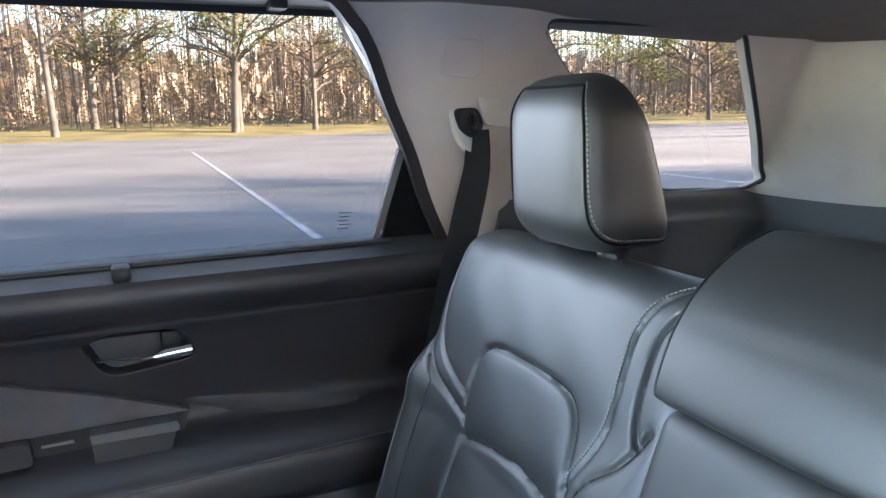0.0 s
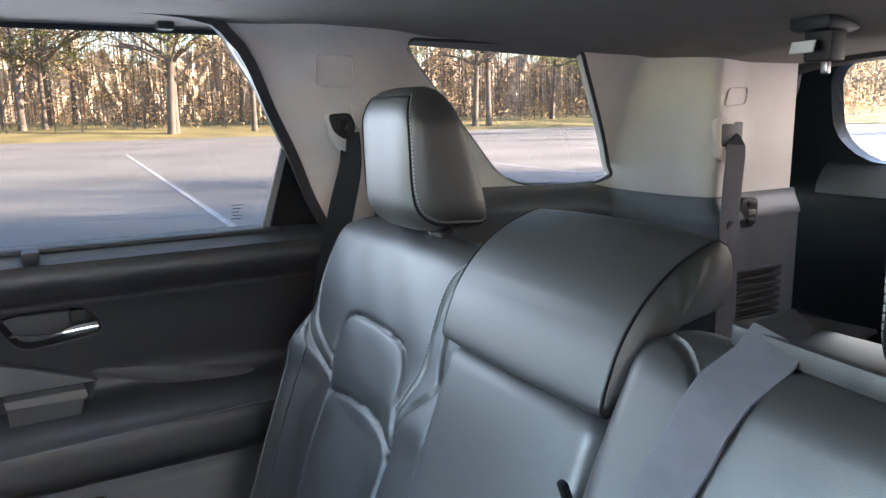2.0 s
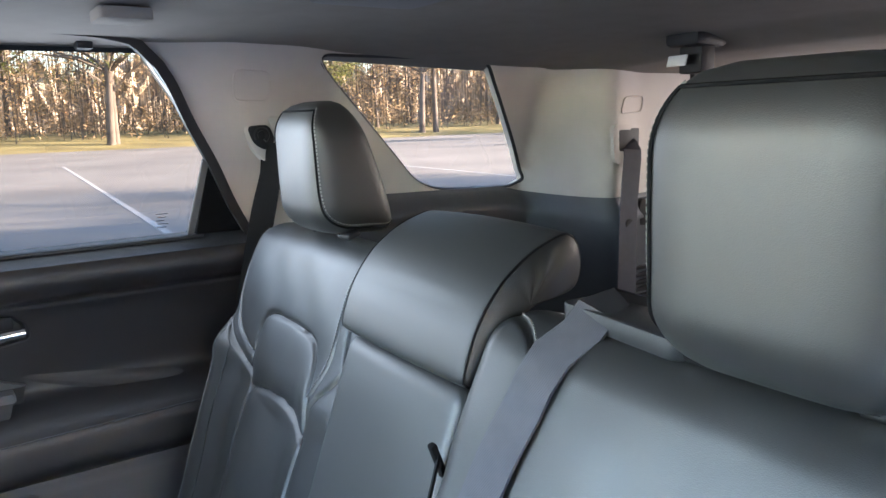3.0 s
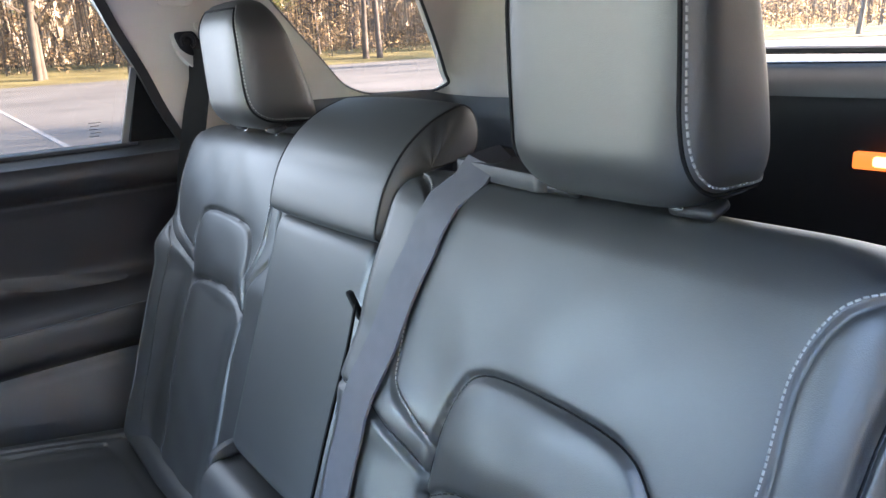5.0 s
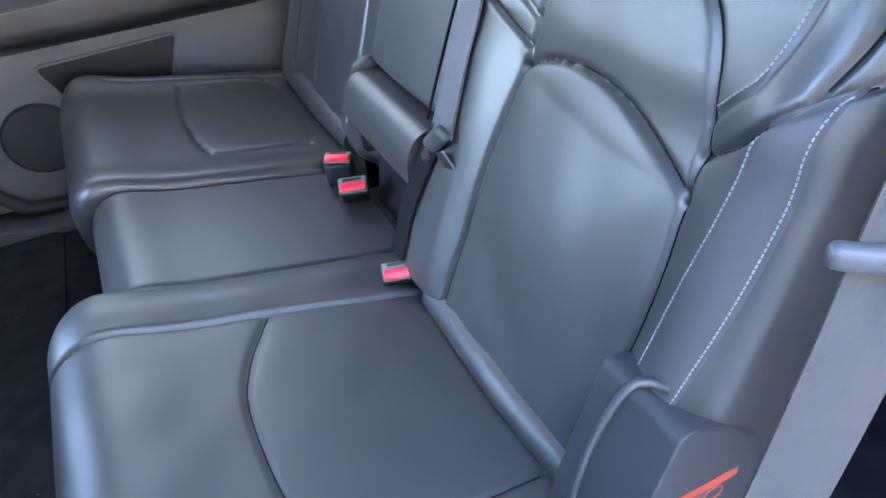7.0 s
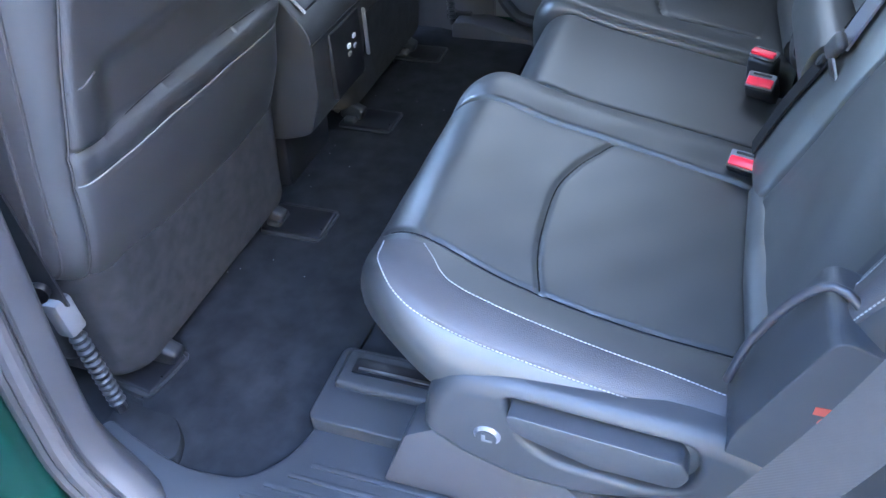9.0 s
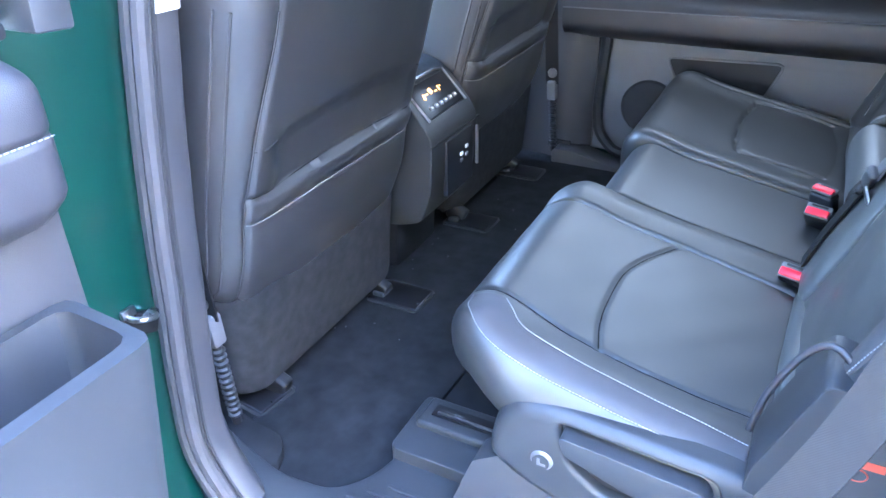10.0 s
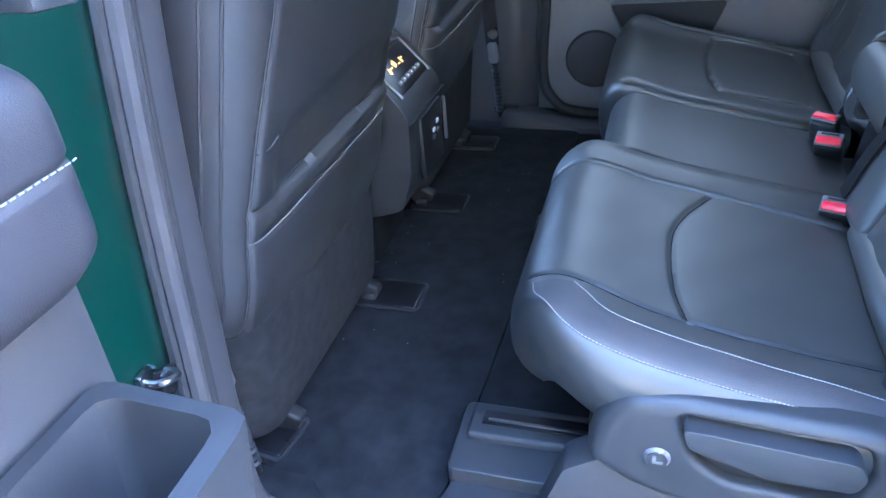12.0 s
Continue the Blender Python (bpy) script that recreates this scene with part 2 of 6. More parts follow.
def rounded(outline, r, k=4):
    """The outline with its corners rounded."""
    pts = [np.array(q, float) for q in outline]
    out = []
    n = len(pts)
    for i in range(n):
        a, b, c = pts[i - 1], pts[i], pts[(i + 1) % n]
        u, v = a - b, c - b
        lu, lv = np.linalg.norm(u), np.linalg.norm(v)
        d = min(r, 0.45 * lu, 0.45 * lv)
        s, e = b + u / lu * d, b + v / lv * d
        for j in range(k + 1):
            t = j / k
            out.append((1 - t) ** 2 * s + 2 * t * (1 - t) * b + t * t * e)
    return [tuple(q) for q in out]


def sweep(points, section, up=(0, 0, 1), closed=False, caps=True):
    """A cross section (side, up) carried along a line."""
    p = np.array(points, float)
    n, m = len(p), len(section)
    up = np.array(up, float)
    vs = []
    for i in range(n):
        t = p[(i + 1) % n] - p[i - 1] if closed else p[min(i + 1, n - 1)] - p[max(i - 1, 0)]
        t = t / (np.linalg.norm(t) + 1e-12)
        w = up[i] if up.ndim == 2 else up
        s = np.cross(t, w)
        s /= np.linalg.norm(s) + 1e-12
        u = np.cross(s, t)
        vs += [tuple(p[i] + s * a + u * b) for a, b in section]
    fs = []
    for i in range(n if closed else n - 1):
        for j in range(m):
            a, b = i * m + j, i * m + (j + 1) % m
            c, d = ((i + 1) % n) * m + (j + 1) % m, ((i + 1) % n) * m + j
            fs.append((a, b, c, d))
    if caps and not closed:
        fs.append(tuple(range(m))[::-1])
        fs.append(tuple((n - 1) * m + j for j in range(m)))
    return vs, fs


def disc(r, k=10, ry=None):
    return [(r * math.cos(2 * math.pi * i / k), (ry or r) * math.sin(2 * math.pi * i / k)) for i in range(k)]


def flat(w, h):
    return [(-w / 2, -h / 2), (w / 2, -h / 2), (w / 2, h / 2), (-w / 2, h / 2)]


def tube(points, r, k=8, up=(0, 0, 1), closed=False):
    return sweep(points, disc(r, k), up, closed)


def cyl(a, b, r, k=20, r2=None, bevel=0.0):
    a, b = np.array(a, float), np.array(b, float)
    t = b - a
    up = (0, 0, 1) if abs(t[2]) < 0.9 * np.linalg.norm(t) else (1, 0, 0)
    r2 = r if r2 is None else r2
    d = t / np.linalg.norm(t)
    rows = [(a, r), (b, r2)] if not bevel else [(a, r - bevel), (a + d * bevel, r), (b - d * bevel, r2), (b, r2 - bevel)]
    s = np.cross(d, up)
    s /= np.linalg.norm(s)
    u = np.cross(s, d)
    vs = [tuple(c + (s * math.cos(2 * math.pi * i / k) + u * math.sin(2 * math.pi * i / k)) * q) for c, q in rows for i in range(k)]
    fs = [(j * k + i, j * k + (i + 1) % k, (j + 1) * k + (i + 1) % k, (j + 1) * k + i) for j in range(len(rows) - 1) for i in range(k)]
    return vs, fs + [tuple(range(k))[::-1], tuple((len(rows) - 1) * k + i for i in range(k))]


def even(outline, n):
    """The closed outline at n even steps."""
    p = np.array(outline, float)
    q = np.vstack([p, p[:1]])
    d = np.concatenate([[0], np.cumsum(np.linalg.norm(np.diff(q, axis=0), axis=1))])
    t = np.linspace(0, d[-1], n, endpoint=False)
    return np.stack([np.interp(t, d, q[:, k]) for k in range(p.shape[1])], 1)


def ring(outer, inner, place, thick, rows=6, n=120, lip=0.0):
    """A panel with an opening: outline and opening in (a, b); place(a, b, depth) gives its point."""
    c = np.mean(np.array(inner, float), 0)

    def by_angle(o):
        e = even(o, 720)
        ang = np.unwrap(np.arctan2(e[:, 1] - c[1], e[:, 0] - c[0]))
        if ang[-1] < ang[0]:
            e, ang = e[::-1], ang[::-1]
        k = np.argsort(np.mod(ang, 2 * math.pi))
        return np.mod(ang, 2 * math.pi)[k], e[k]
    (ao, eo), (ai, ei) = by_angle(outer), by_angle(inner)
    # steps spread over both outlines, so that corners keep their shape
    t = np.sort(np.concatenate([ao[:: 720 // (n // 2)], ai[:: 720 // (n // 2)]]))
    n = len(t)
    O = np.stack([np.interp(t, ao, eo[:, k], period=2 * math.pi) for k in range(2)], 1)
    I = np.stack([np.interp(t, ai, ei[:, k], period=2 * math.pi) for k in range(2)], 1)
    loops = []
    for j in range(rows + 1):
        w = j / rows
        loops.append([place(*(I[i] * (1 - w) + O[i] * w), 0.0) for i in range(n)])
    for j in range(rows, -1, -1):
        w = j / rows
        loops.append([place(*(I[i] * (1 - w) + O[i] * w), thick) for i in range(n)])
    vs = [p for q in loops for p in q]
    m = len(loops)
    fs = [(j * n + i, j * n + (i + 1) % n, ((j + 1) % m) * n + (i + 1) % n, ((j + 1) % m) * n + i) for j in range(m) for i in range(n)]
    return vs, fs


def sheet(P, back=None, thick=0.0, tuck=0.0):
    """A grid of points (n, m, 3) as a closed skin: back is the way in which it is thick; tuck draws its far side in, rounding the flanks."""
    n, m = P.shape[:2]
    b = np.array(back, float) * thick
    vs = [tuple(q) for q in P.reshape(-1, 3)]
    fs = [(i * m + j, i * m + j + 1, (i + 1) * m + j + 1, (i + 1) * m + j) for i in range(n - 1) for j in range(m - 1)]
    loop = [j for j in range(m)] + [i * m + m - 1 for i in range(1, n)] + [(n - 1) * m + j for j in range(m - 2, -1, -1)] + [i * m for i in range(n - 2, 0, -1)]
    L = len(loop)
    rim = np.array([vs[i] for i in loop])
    inward = rim.mean(0) - rim
    inward = inward - np.outer(inward @ b, b) / max(b @ b, 1e-12)
    inward /= np.linalg.norm(inward, axis=1)[:, None] + 1e-9
    below = loop
    for f in ((0.2, 0.4, 0.6, 0.8, 1.0) if tuck else (1.0,)):
        k = len(vs)
        vs += [tuple(q) for q in rim + b * f + inward * tuck * f ** 2.2]
        here = list(range(k, k + L))
        fs += [(below[i], here[i], here[(i + 1) % L], below[(i + 1) % L]) for i in range(L)]
        below = here
    if not tuck and n * m < 6000:
        # the far side follows the near one
        inner = {i: k + q for q, i in enumerate(loop)}
        for i in range(n * m):
            if i not in inner:
                inner[i] = len(vs)
                vs.append(tuple(np.array(vs[i]) + b))
        return vs, fs + [tuple(inner[i] for i in f[::-1]) for f in fs[:(n - 1) * (m - 1)]]
    c = np.mean(np.array(vs[k:]), 0)
    vs.append(tuple(c))
    fs += [(k + i, k + L, k + (i + 1) % L) for i in range(L)]
    return vs, fs


def near_line(A, B, line):
    """The distance from points (A, B) to a line of points."""
    d = np.full(A.shape, 9.0)
    for (a, b), (c, e) in zip(line[:-1], line[1:]):
        u, v = c - a, e - b
        t = np.clip(((A - a) * u + (B - b) * v) / (u * u + v * v + 1e-12), 0, 1)
        d = np.minimum(d, np.hypot(A - a - t * u, B - b - t * v))
    return d


def within(A, B, poly):
    """Which points lie inside a closed outline."""
    r = np.zeros(A.shape, bool)
    p = np.array(poly)
    for (a, b), (c, e) in zip(p, np.roll(p, -1, 0)):
        r ^= ((b > B) != (e > B)) & (A < (c - a) * (B - b) / (e - b + 1e-12) + a)
    return r


def smooth01(x, a, b):
    t = np.clip((x - a) / (b - a), 0, 1)
    return t * t * (3 - 2 * t)


def edge_steps(a, b, n, fine=0.06):
    """Steps from a to b, closer near both ends."""
    t = np.linspace(0, 1, n)
    t = t - fine * np.sin(2 * math.pi * t) * 1.5
    return a + (b - a) * np.clip(t, 0, 1)


def fall(d, r):
    """How far a rounded edge of radius r has dropped at the distance d from its rim."""
    q = np.clip(1 - d / r, 0, 1)
    return r * (1 - np.sqrt(np.maximum(0, 1 - q * q)))


def stitches(line, surf, size=0.0031, gap=0.0046, w=0.0008):
    """White dashes along a line of (a, b) on surf(a, b)."""
    d = np.concatenate([[0], np.cumsum(np.linalg.norm(np.diff(line, axis=0), axis=1))])
    fine = np.linspace(0, d[-1], max(8, int(d[-1] / 0.002)))
    ab = np.stack([np.interp(fine, d, line[:, k]) for k in range(2)], 1)
    p3 = surf(ab[:, 0], ab[:, 1])
    e = 0.002
    nn = np.cross(surf(ab[:, 0] + e, ab[:, 1]) - surf(ab[:, 0] - e, ab[:, 1]), surf(ab[:, 0], ab[:, 1] + e) - surf(ab[:, 0], ab[:, 1] - e))
    nn /= np.linalg.norm(nn, axis=1)[:, None] + 1e-12
    L = np.concatenate([[0], np.cumsum(np.linalg.norm(np.diff(p3, axis=0), axis=1))])
    out = []
    s = 0.0
    while s + size < L[-1]:
        a, b = (np.array([np.interp(q, L, p3[:, k]) for k in range(3)]) for q in (s, s + size))
        out.append(sweep([a, b], disc(w, 5), nn[min(len(ab) - 1, int(np.searchsorted(L, s)))]))
        s += gap
    return merge(*out)


class Soft:
    """Upholstery: a surface over (a, b) with seams pressed in, raised fields and rounded rims."""

    def __init__(self, base, out, a0, a1, b0, b1, rim, corner, seams=(), raised=(), extra=None):
        self.base, self.out, self.a0, self.a1, self.b0, self.b1 = base, np.array(out, float), a0, a1, b0, b1
        self.rim, self.corner, self.extra = rim, corner, extra
        self.seams = [(curve(line, 0.012), depth, width) for line, depth, width in seams]
        self.raised = [(np.array(even(curve(p, 0.01, True), 80)), h, w) for p, h, w in raised]

    def span(self, b):
        c0, c1, c2, c3 = self.corner

        def cut(d, r):
            return 0 if r <= 0 or d >= r else r - math.sqrt(max(0, r * r - (r - d) ** 2))
        lo, hi = b - self.b0, self.b1 - b
        return self.a0 + max(cut(lo, c0), cut(hi, c2)), self.a1 - max(cut(lo, c1), cut(hi, c3))

    def off(self, A, B):
        o = self.extra(A, B) if self.extra else np.zeros(np.shape(A))
        for line, depth, width in self.seams:
            d = near_line(A, B, line)
            o = o - depth * np.exp(-(d / width) ** 2) - 0.14 * depth * np.exp(-(d / (4 * width)) ** 2)
        for poly, h, w in self.raised:
            d = near_line(A, B, np.vstack([poly, poly[:1]]))
            o = o + np.where(within(A, B, poly), h * (1 - np.exp(-d / w)), 0)
        return o

    def __call__(self, A, B, lift=0.0):
        A, B = np.asarray(A, float), np.asarray(B, float)
        return self.base(A, B) + self.out * (self.off(A, B) + lift - self.rims(A, B))[..., None]

    def rims(self, A, B):
        s = np.array([self.span(b) for b in B.ravel()]).reshape(B.shape + (2,))
        r0, r1, r2, r3 = self.rim
        f = np.zeros(A.shape)
        for d, r in ((A - s[..., 0], r0), (s[..., 1] - A, r1), (B - self.b0, r2), (self.b1 - B, r3)):
            if r > 0:
                f = f + fall(np.clip(d, 0, None), r)
        return f

    def shape(self, n, m, thick, back=None, tuck=0.0):
        bs = edge_steps(self.b0, self.b1, m)
        A = np.stack([edge_steps(*self.span(b), n) for b in bs])
        B = np.repeat(bs[:, None], n, 1)
        return sheet(self(A, B), -self.out if back is None else back, thick, tuck)

    def strip(self, left, right, n=60, m=7, lift=0.0015):
        """A band of another material laid between two lines."""
        l, r = even_line(curve(left, 0.008), n), even_line(curve(right, 0.008), n)
        w = np.linspace(0, 1, m)[None, :, None]
        ab = l[:, None] * (1 - w) + r[:, None] * w
        edge = np.minimum(w[0, :, 0], 1 - w[0, :, 0])
        return sheet(self(ab[..., 0], ab[..., 1], lift + 0.0 * edge), -self.out, 0.004)


def even_line(p, n):
    d = np.concatenate([[0], np.cumsum(np.linalg.norm(np.diff(p, axis=0), axis=1))])
    t = np.linspace(0, d[-1], n)
    return np.stack([np.interp(t, d, p[:, k]) for k in range(p.shape[1])], 1)


# ---- the vehicle's shell ----
FLOOR, ROOF = 0.465, 1.665
SIDE_Z = [0.0, 0.45, 0.95, 1.05, 1.15, 1.28, 1.45, 1.63, 1.70]
SIDE_X = [0.87, 0.87, 0.875, 0.88, 0.855, 0.84, 0.765, 0.70, 0.62]
_z = np.linspace(-0.2, 1.9, 421)
_k = np.exp(-(np.arange(-12, 13) / 5.0) ** 2)
SIDE_X = list(np.convolve(np.interp(_z, SIDE_Z, SIDE_X), _k / _k.sum(), "same"))
SIDE_Z = list(_z)


def side_x(y, z):
    """The inner skin of the vehicle's side at y and z: it leans in upwards, narrows to the back and bulges in over the wheel."""
    x = float(np.interp(z, SIDE_Z, SIDE_X)) - 0.085 * float(smooth01(-y, 0.55, 1.2))
    x = x + (0.50 - x) * float(smooth01(-y, 1.205, 1.305))
    return x + 0.028 * float(smooth01(-y, 1.31, 1.44))


def side(sign=1, push=0.0):
    """Places a point of a side panel: push brings it inwards."""
    return lambda y, z, d: (sign * (side_x(y, z) - push + d), y, z)


def side_patch(ys, zs, push, thick, sign=1):
    P = np.array([[(sign * (side_x(y, z) - push(y, z)), y, z) for z in zs] for y in ys])
    return sheet(P, (sign, 0, 0), thick)


def skin(P):
    """A grid of points as an open sheet of land."""
    n, m = P.shape[:2]
    return [tuple(q) for q in P.reshape(-1, 3)], [(i * m + j, i * m + j + 1, (i + 1) * m + j + 1, (i + 1) * m + j) for i in range(n - 1) for j in range(m - 1)]


# ground
def ground():
    n = 90
    t = np.concatenate([-np.geomspace(900, 0.6, n // 2), [0], np.geomspace(0.6, 900, n // 2)])
    X, Y = np.meshgrid(t, t, indexing="ij")
    Z = 0.9 * smooth01(X, 50, 66) + 0.9 * smooth01(-Y, 62, 80) + 0.9 * smooth01(-X, 62, 80)
    return skin(np.stack([X, Y, Z], -1))


whole("ground", ground(), ASPHALT, "worn pale grey asphalt parking lot", "ground", kind="structure", smooth=60)


def verge(x0, x1, y0, y1, n):
    X, Y = np.meshgrid(np.linspace(x0, x1, n), np.linspace(y0, y1, n), indexing="ij")
    Z = 0.9 * smooth01(X, 50, 66) + 0.9 * smooth01(-Y, 62, 80) + 0.9 * smooth01(-X, 62, 80) + 0.06
    return skin(np.stack([X, Y, Z], -1))


whole("verge", merge(verge(50, 320, -330, 200, 40), verge(-60, 50, -330, -62, 30)), GRASS, "dry grass and leaf litter under the trees", "grass", kind="structure", smooth=60)


def lane_mark(a, b, w=0.11):
    a, b = Vector(a), Vector(b)
    s = (b - a).cross(Vector((0, 0, 1))).normalized() * (w / 2)
    v = [a - s, a + s, b + s, b - s]
    return [tuple(p + Vector((0, 0, 0.006))) for p in v] + [tuple(p + Vector((0, 0, -0.02))) for p in v], [(0, 1, 2, 3), (4, 5, 6, 7), (0, 1, 5, 4), (1, 2, 6, 5), (2, 3, 7, 6), (3, 0, 4, 7)]


for a, b in (((5.0, -2.2, 0), (31.9, -3.6, 0)), ((5.0, -11.4, 0), (30.0, -12.8, 0)), ((5.0, 7.0, 0), (31.0, 5.6, 0))):
    whole("lane_marking", lane_mark(a, b), STONE_WHITE, "worn white painted parking line on asphalt", "road marking", group="parking lines", smooth=0)

# floor of the cabin
whole("floor", box_at((-0.80, -2.0, FLOOR - 0.06), (0.88, 1.75, FLOOR), 0.004), CARPET, "black cut-pile carpet on the cabin floor", "floor", kind="structure")
whole("floor_rear", box_at((-0.80, -1.95, 0.47), (0.86, -0.42, 0.66), 0.004), CARPET, "black carpet of the load floor", "floor", kind="structure")


def headliner():
    P = []
    for y in np.concatenate([np.linspace(-1.66, -1.0, 40), np.linspace(-0.96, 1.15, 24)]):
        w = 0.735 - 0.085 * float(smooth01(-y, 0.55, 1.2))
        P.append([(u * w, y, ROOF + 0.02 - 0.04 * abs(u) ** 3.5 - 0.03 * float(smooth01(-y, 0.5, 1.2)) - 0.028 * float(smooth01(-y, 1.18, 1.32))) for u in np.linspace(-1, 1, 41)])
    return sheet(np.array(P), (0, 0, 1), 0.04)


whole("ceiling", headliner(), HEADLINER, "grey woven headliner of the cabin", "ceiling", kind="structure", smooth=60)


def roof_skin():
    P = [[(x, y, 1.80 - 0.04 * abs(x / 0.80) ** 4 - 0.04 * float(smooth01(-y, 1.0, 1.9))) for x in np.linspace(-0.80, 0.80, 24)] for y in np.linspace(-1.95, 1.12, 40)]
    return sheet(np.array(P), (0, 0, -1), 0.03)


whole("roof", roof_skin(), PAINT, "dark green painted vehicle roof", "roof", kind="structure", smooth=60)

whole("far_rocker", box_at((0.86, -2.0, 0.2), (0.95, 1.75, 0.50), 0.02), PAINT, "dark green painted far rocker panel", "car body", kind="structure")

# ---- far side: door ----
door = thing("rear_door", "closed rear passenger door with black soft trim and grey lower panel", "car door", (0.86, -0.05, 0.45))
DY0, DY1 = -0.60, 0.50


HANDLE_HOLE = rounded([(0.030, 1.180), (-0.016, 1.192), (-0.108, 1.190), (-0.132, 1.166), (-0.138, 1.136), (-0.084, 1.128), (-0.020, 1.121), (0.000, 1.130)], 0.014)


def door_push(y, z):
    """How far the door's skin stands in: a belt roll, a flat field, the armrest's bulge, the lower panel."""
    p = 0.035 * float(np.exp(-((z - 1.245) / 0.045) ** 2)) - 0.004 * float(np.exp(-((z - 1.203) / 0.006) ** 2))
    p += 0.02
    arm = float(np.exp(-(((z - 0.928) / 0.072) ** 4)))
    p += 0.085 * arm
    if -0.16 < y < 0.06 and 1.10 < z < 1.21 and within(np.array(y), np.array(z), HANDLE_HOLE):
        p -= 0.030 * float(smooth01(near_line(np.array(y), np.array(z), HANDLE_HOLE + HANDLE_HOLE[:1]), 0.0, 0.012))
    p += -0.012 * float(smooth01(np.array(0.87 - z), 0, 0.03))
    return p


zs = np.unique(np.round(np.concatenate([np.linspace(0.86, 1.285, 110), np.linspace(1.19, 1.215, 16)]) * 500) / 500)
part("trim_panel", side_patch(np.unique(np.round(np.concatenate([np.linspace(DY0, DY1, 30), np.linspace(-0.15, 0.04, 60)]) * 500) / 500), zs, door_push, 0.05), DOOR_SOFT, door, "soft black upper door trim with a padded armrest", smooth=85)
part("lower_panel", side_patch(np.linspace(DY0 + 0.02, DY1 - 0.08, 24), np.linspace(0.50, 0.855, 40), lambda y, z: 0.022 - 0.003 * math.exp(-((z - 0.826) / 0.003) ** 2), 0.05), GREY_PLASTIC, door, "grey hard plastic lower panel")


def tilted_x(outline, push0, push1, r=0.004):
    """An outline in (y, z) laid on the door's skin, from push0 to push1 inwards."""
    v, f = prism(outline, "x", 0.0, 1.0, 0)
    return [(side_x(y, z) - push0 - (push1 - push0) * d, y, z) for d, y, z in v], f


# no hollow here: a flat black plate paints the pocket's shade
part("pocket_shade", tilted_x(rounded([(0.20, 0.815), (-0.12, 0.825), (-0.07, 0.70), (0.13, 0.68)], 0.02), 0.0, 0.026), PLASTIC_BLACK, door, "flat dark plate for the shade inside the door pocket")
part("pocket_rim", sweep([(side_x(y, z) - 0.026, y, z) for y, z in even(rounded([(0.20, 0.815), (-0.12, 0.825), (-0.07, 0.70), (0.13, 0.68)], 0.02, 6), 60)], disc(0.004, 6), (1, 0, 0), closed=True), GREY_PLASTIC, door)
part("speaker_grille", cyl((0.862, 0.235, 0.655), (0.842, 0.235, 0.655), 0.085, 40, bevel=0.006), PLASTIC, door, "round dark speaker grille")
part("seam", sweep([(side_x(y, 1.2) - 0.0235, y, 1.201 - 0.006 * (y - 0.1)) for y in np.linspace(DY0, DY1, 20)], disc(0.0016, 6), (1, 0, 0)), PLASTIC_BLACK, door)
# the crease's highlight, painted as a lighter line
part("armrest_lit_seam", sweep([(side_x(y, 0.96) - door_push(y, 0.959 - 0.02 * y) - 0.0004, y, 0.959 - 0.02 * y) for y in np.linspace(DY0, DY1, 30)], disc(0.0018, 6), (1, 0, 0)), LIT_PLASTIC, door)
# handle in its recess
part("handle_recess", tilted_x(rounded([(0.022, 1.174), (-0.018, 1.184), (-0.104, 1.182), (-0.123, 1.162), (-0.128, 1.143), (-0.02, 1.130), (0.002, 1.137)], 0.012), -0.03, -0.004), MATTE_BLACK, door, "dark recess behind the door handle")
part("recess_rim", sweep([(side_x(y, z) - 0.0215, y, z) for y, z in even(HANDLE_HOLE, 90)], disc(0.0022, 6), (1, 0, 0), closed=True), DOOR_SOFT, door)
hl = curve([(0.006, 1.152), (-0.05, 1.146), (-0.085, 1.147), (-0.129, 1.150)], 0.006)
hv = []
for i, (y, z) in enumerate(hl):
    k = smooth01(np.array(-y), 0.06, 0.09)
    hv.append([(side_x(y, z) - 0.026 + a, y, z + b) for a, b in disc(0.006, 10, 0.0022 + 0.0065 * float(k))])
hv = [p for q in hv for p in q]
hn = len(hl)
part("door_handle", (hv, [(i * 10 + j, i * 10 + (j + 1) % 10, (i + 1) * 10 + (j + 1) % 10, (i + 1) * 10 + j) for i in range(hn - 1) for j in range(10)] + [tuple(range(10)), tuple((hn - 1) * 10 + j for j in range(10))]), CHROME, door, "bright chrome inner door handle")
part("lock_tab", box_at((0.826, -0.112, 1.16), (0.850, -0.086, 1.184), 0.003), PLASTIC_BLACK, door)
# silver wedge and switches on the armrest
part("silver_insert", tilted_x([(0.50, 1.190), (0.14, 1.140), (0.0, 1.093), (-0.120, 1.045), (0.113, 1.045), (0.50, 1.05)], 0.0, 0.034), SILVER, door, "satin silver wedge-shaped trim insert")
part("switch_plate", tilted_x([(0.45, 1.049), (0.113, 1.044), (-0.118, 1.044), (-0.105, 0.99), (0.02, 0.985), (0.45, 0.965)], 0.0, 0.032), PLASTIC_BLACK, door)
part("grab_cup", tilted_x(rounded([(0.024, 1.030), (-0.096, 1.027), (-0.086, 0.994), (0.022, 0.992)], 0.006), 0.02, 0.058), PLASTIC, door, "grey ledge of the pull cup")
part("cup_edge", tilted_x(rounded([(0.026, 1.043), (-0.097, 1.043), (-0.101, 1.030), (-0.096, 1.026), (0.024, 1.029)], 0.002), 0.02, 0.064), GREY_PLASTIC, door)
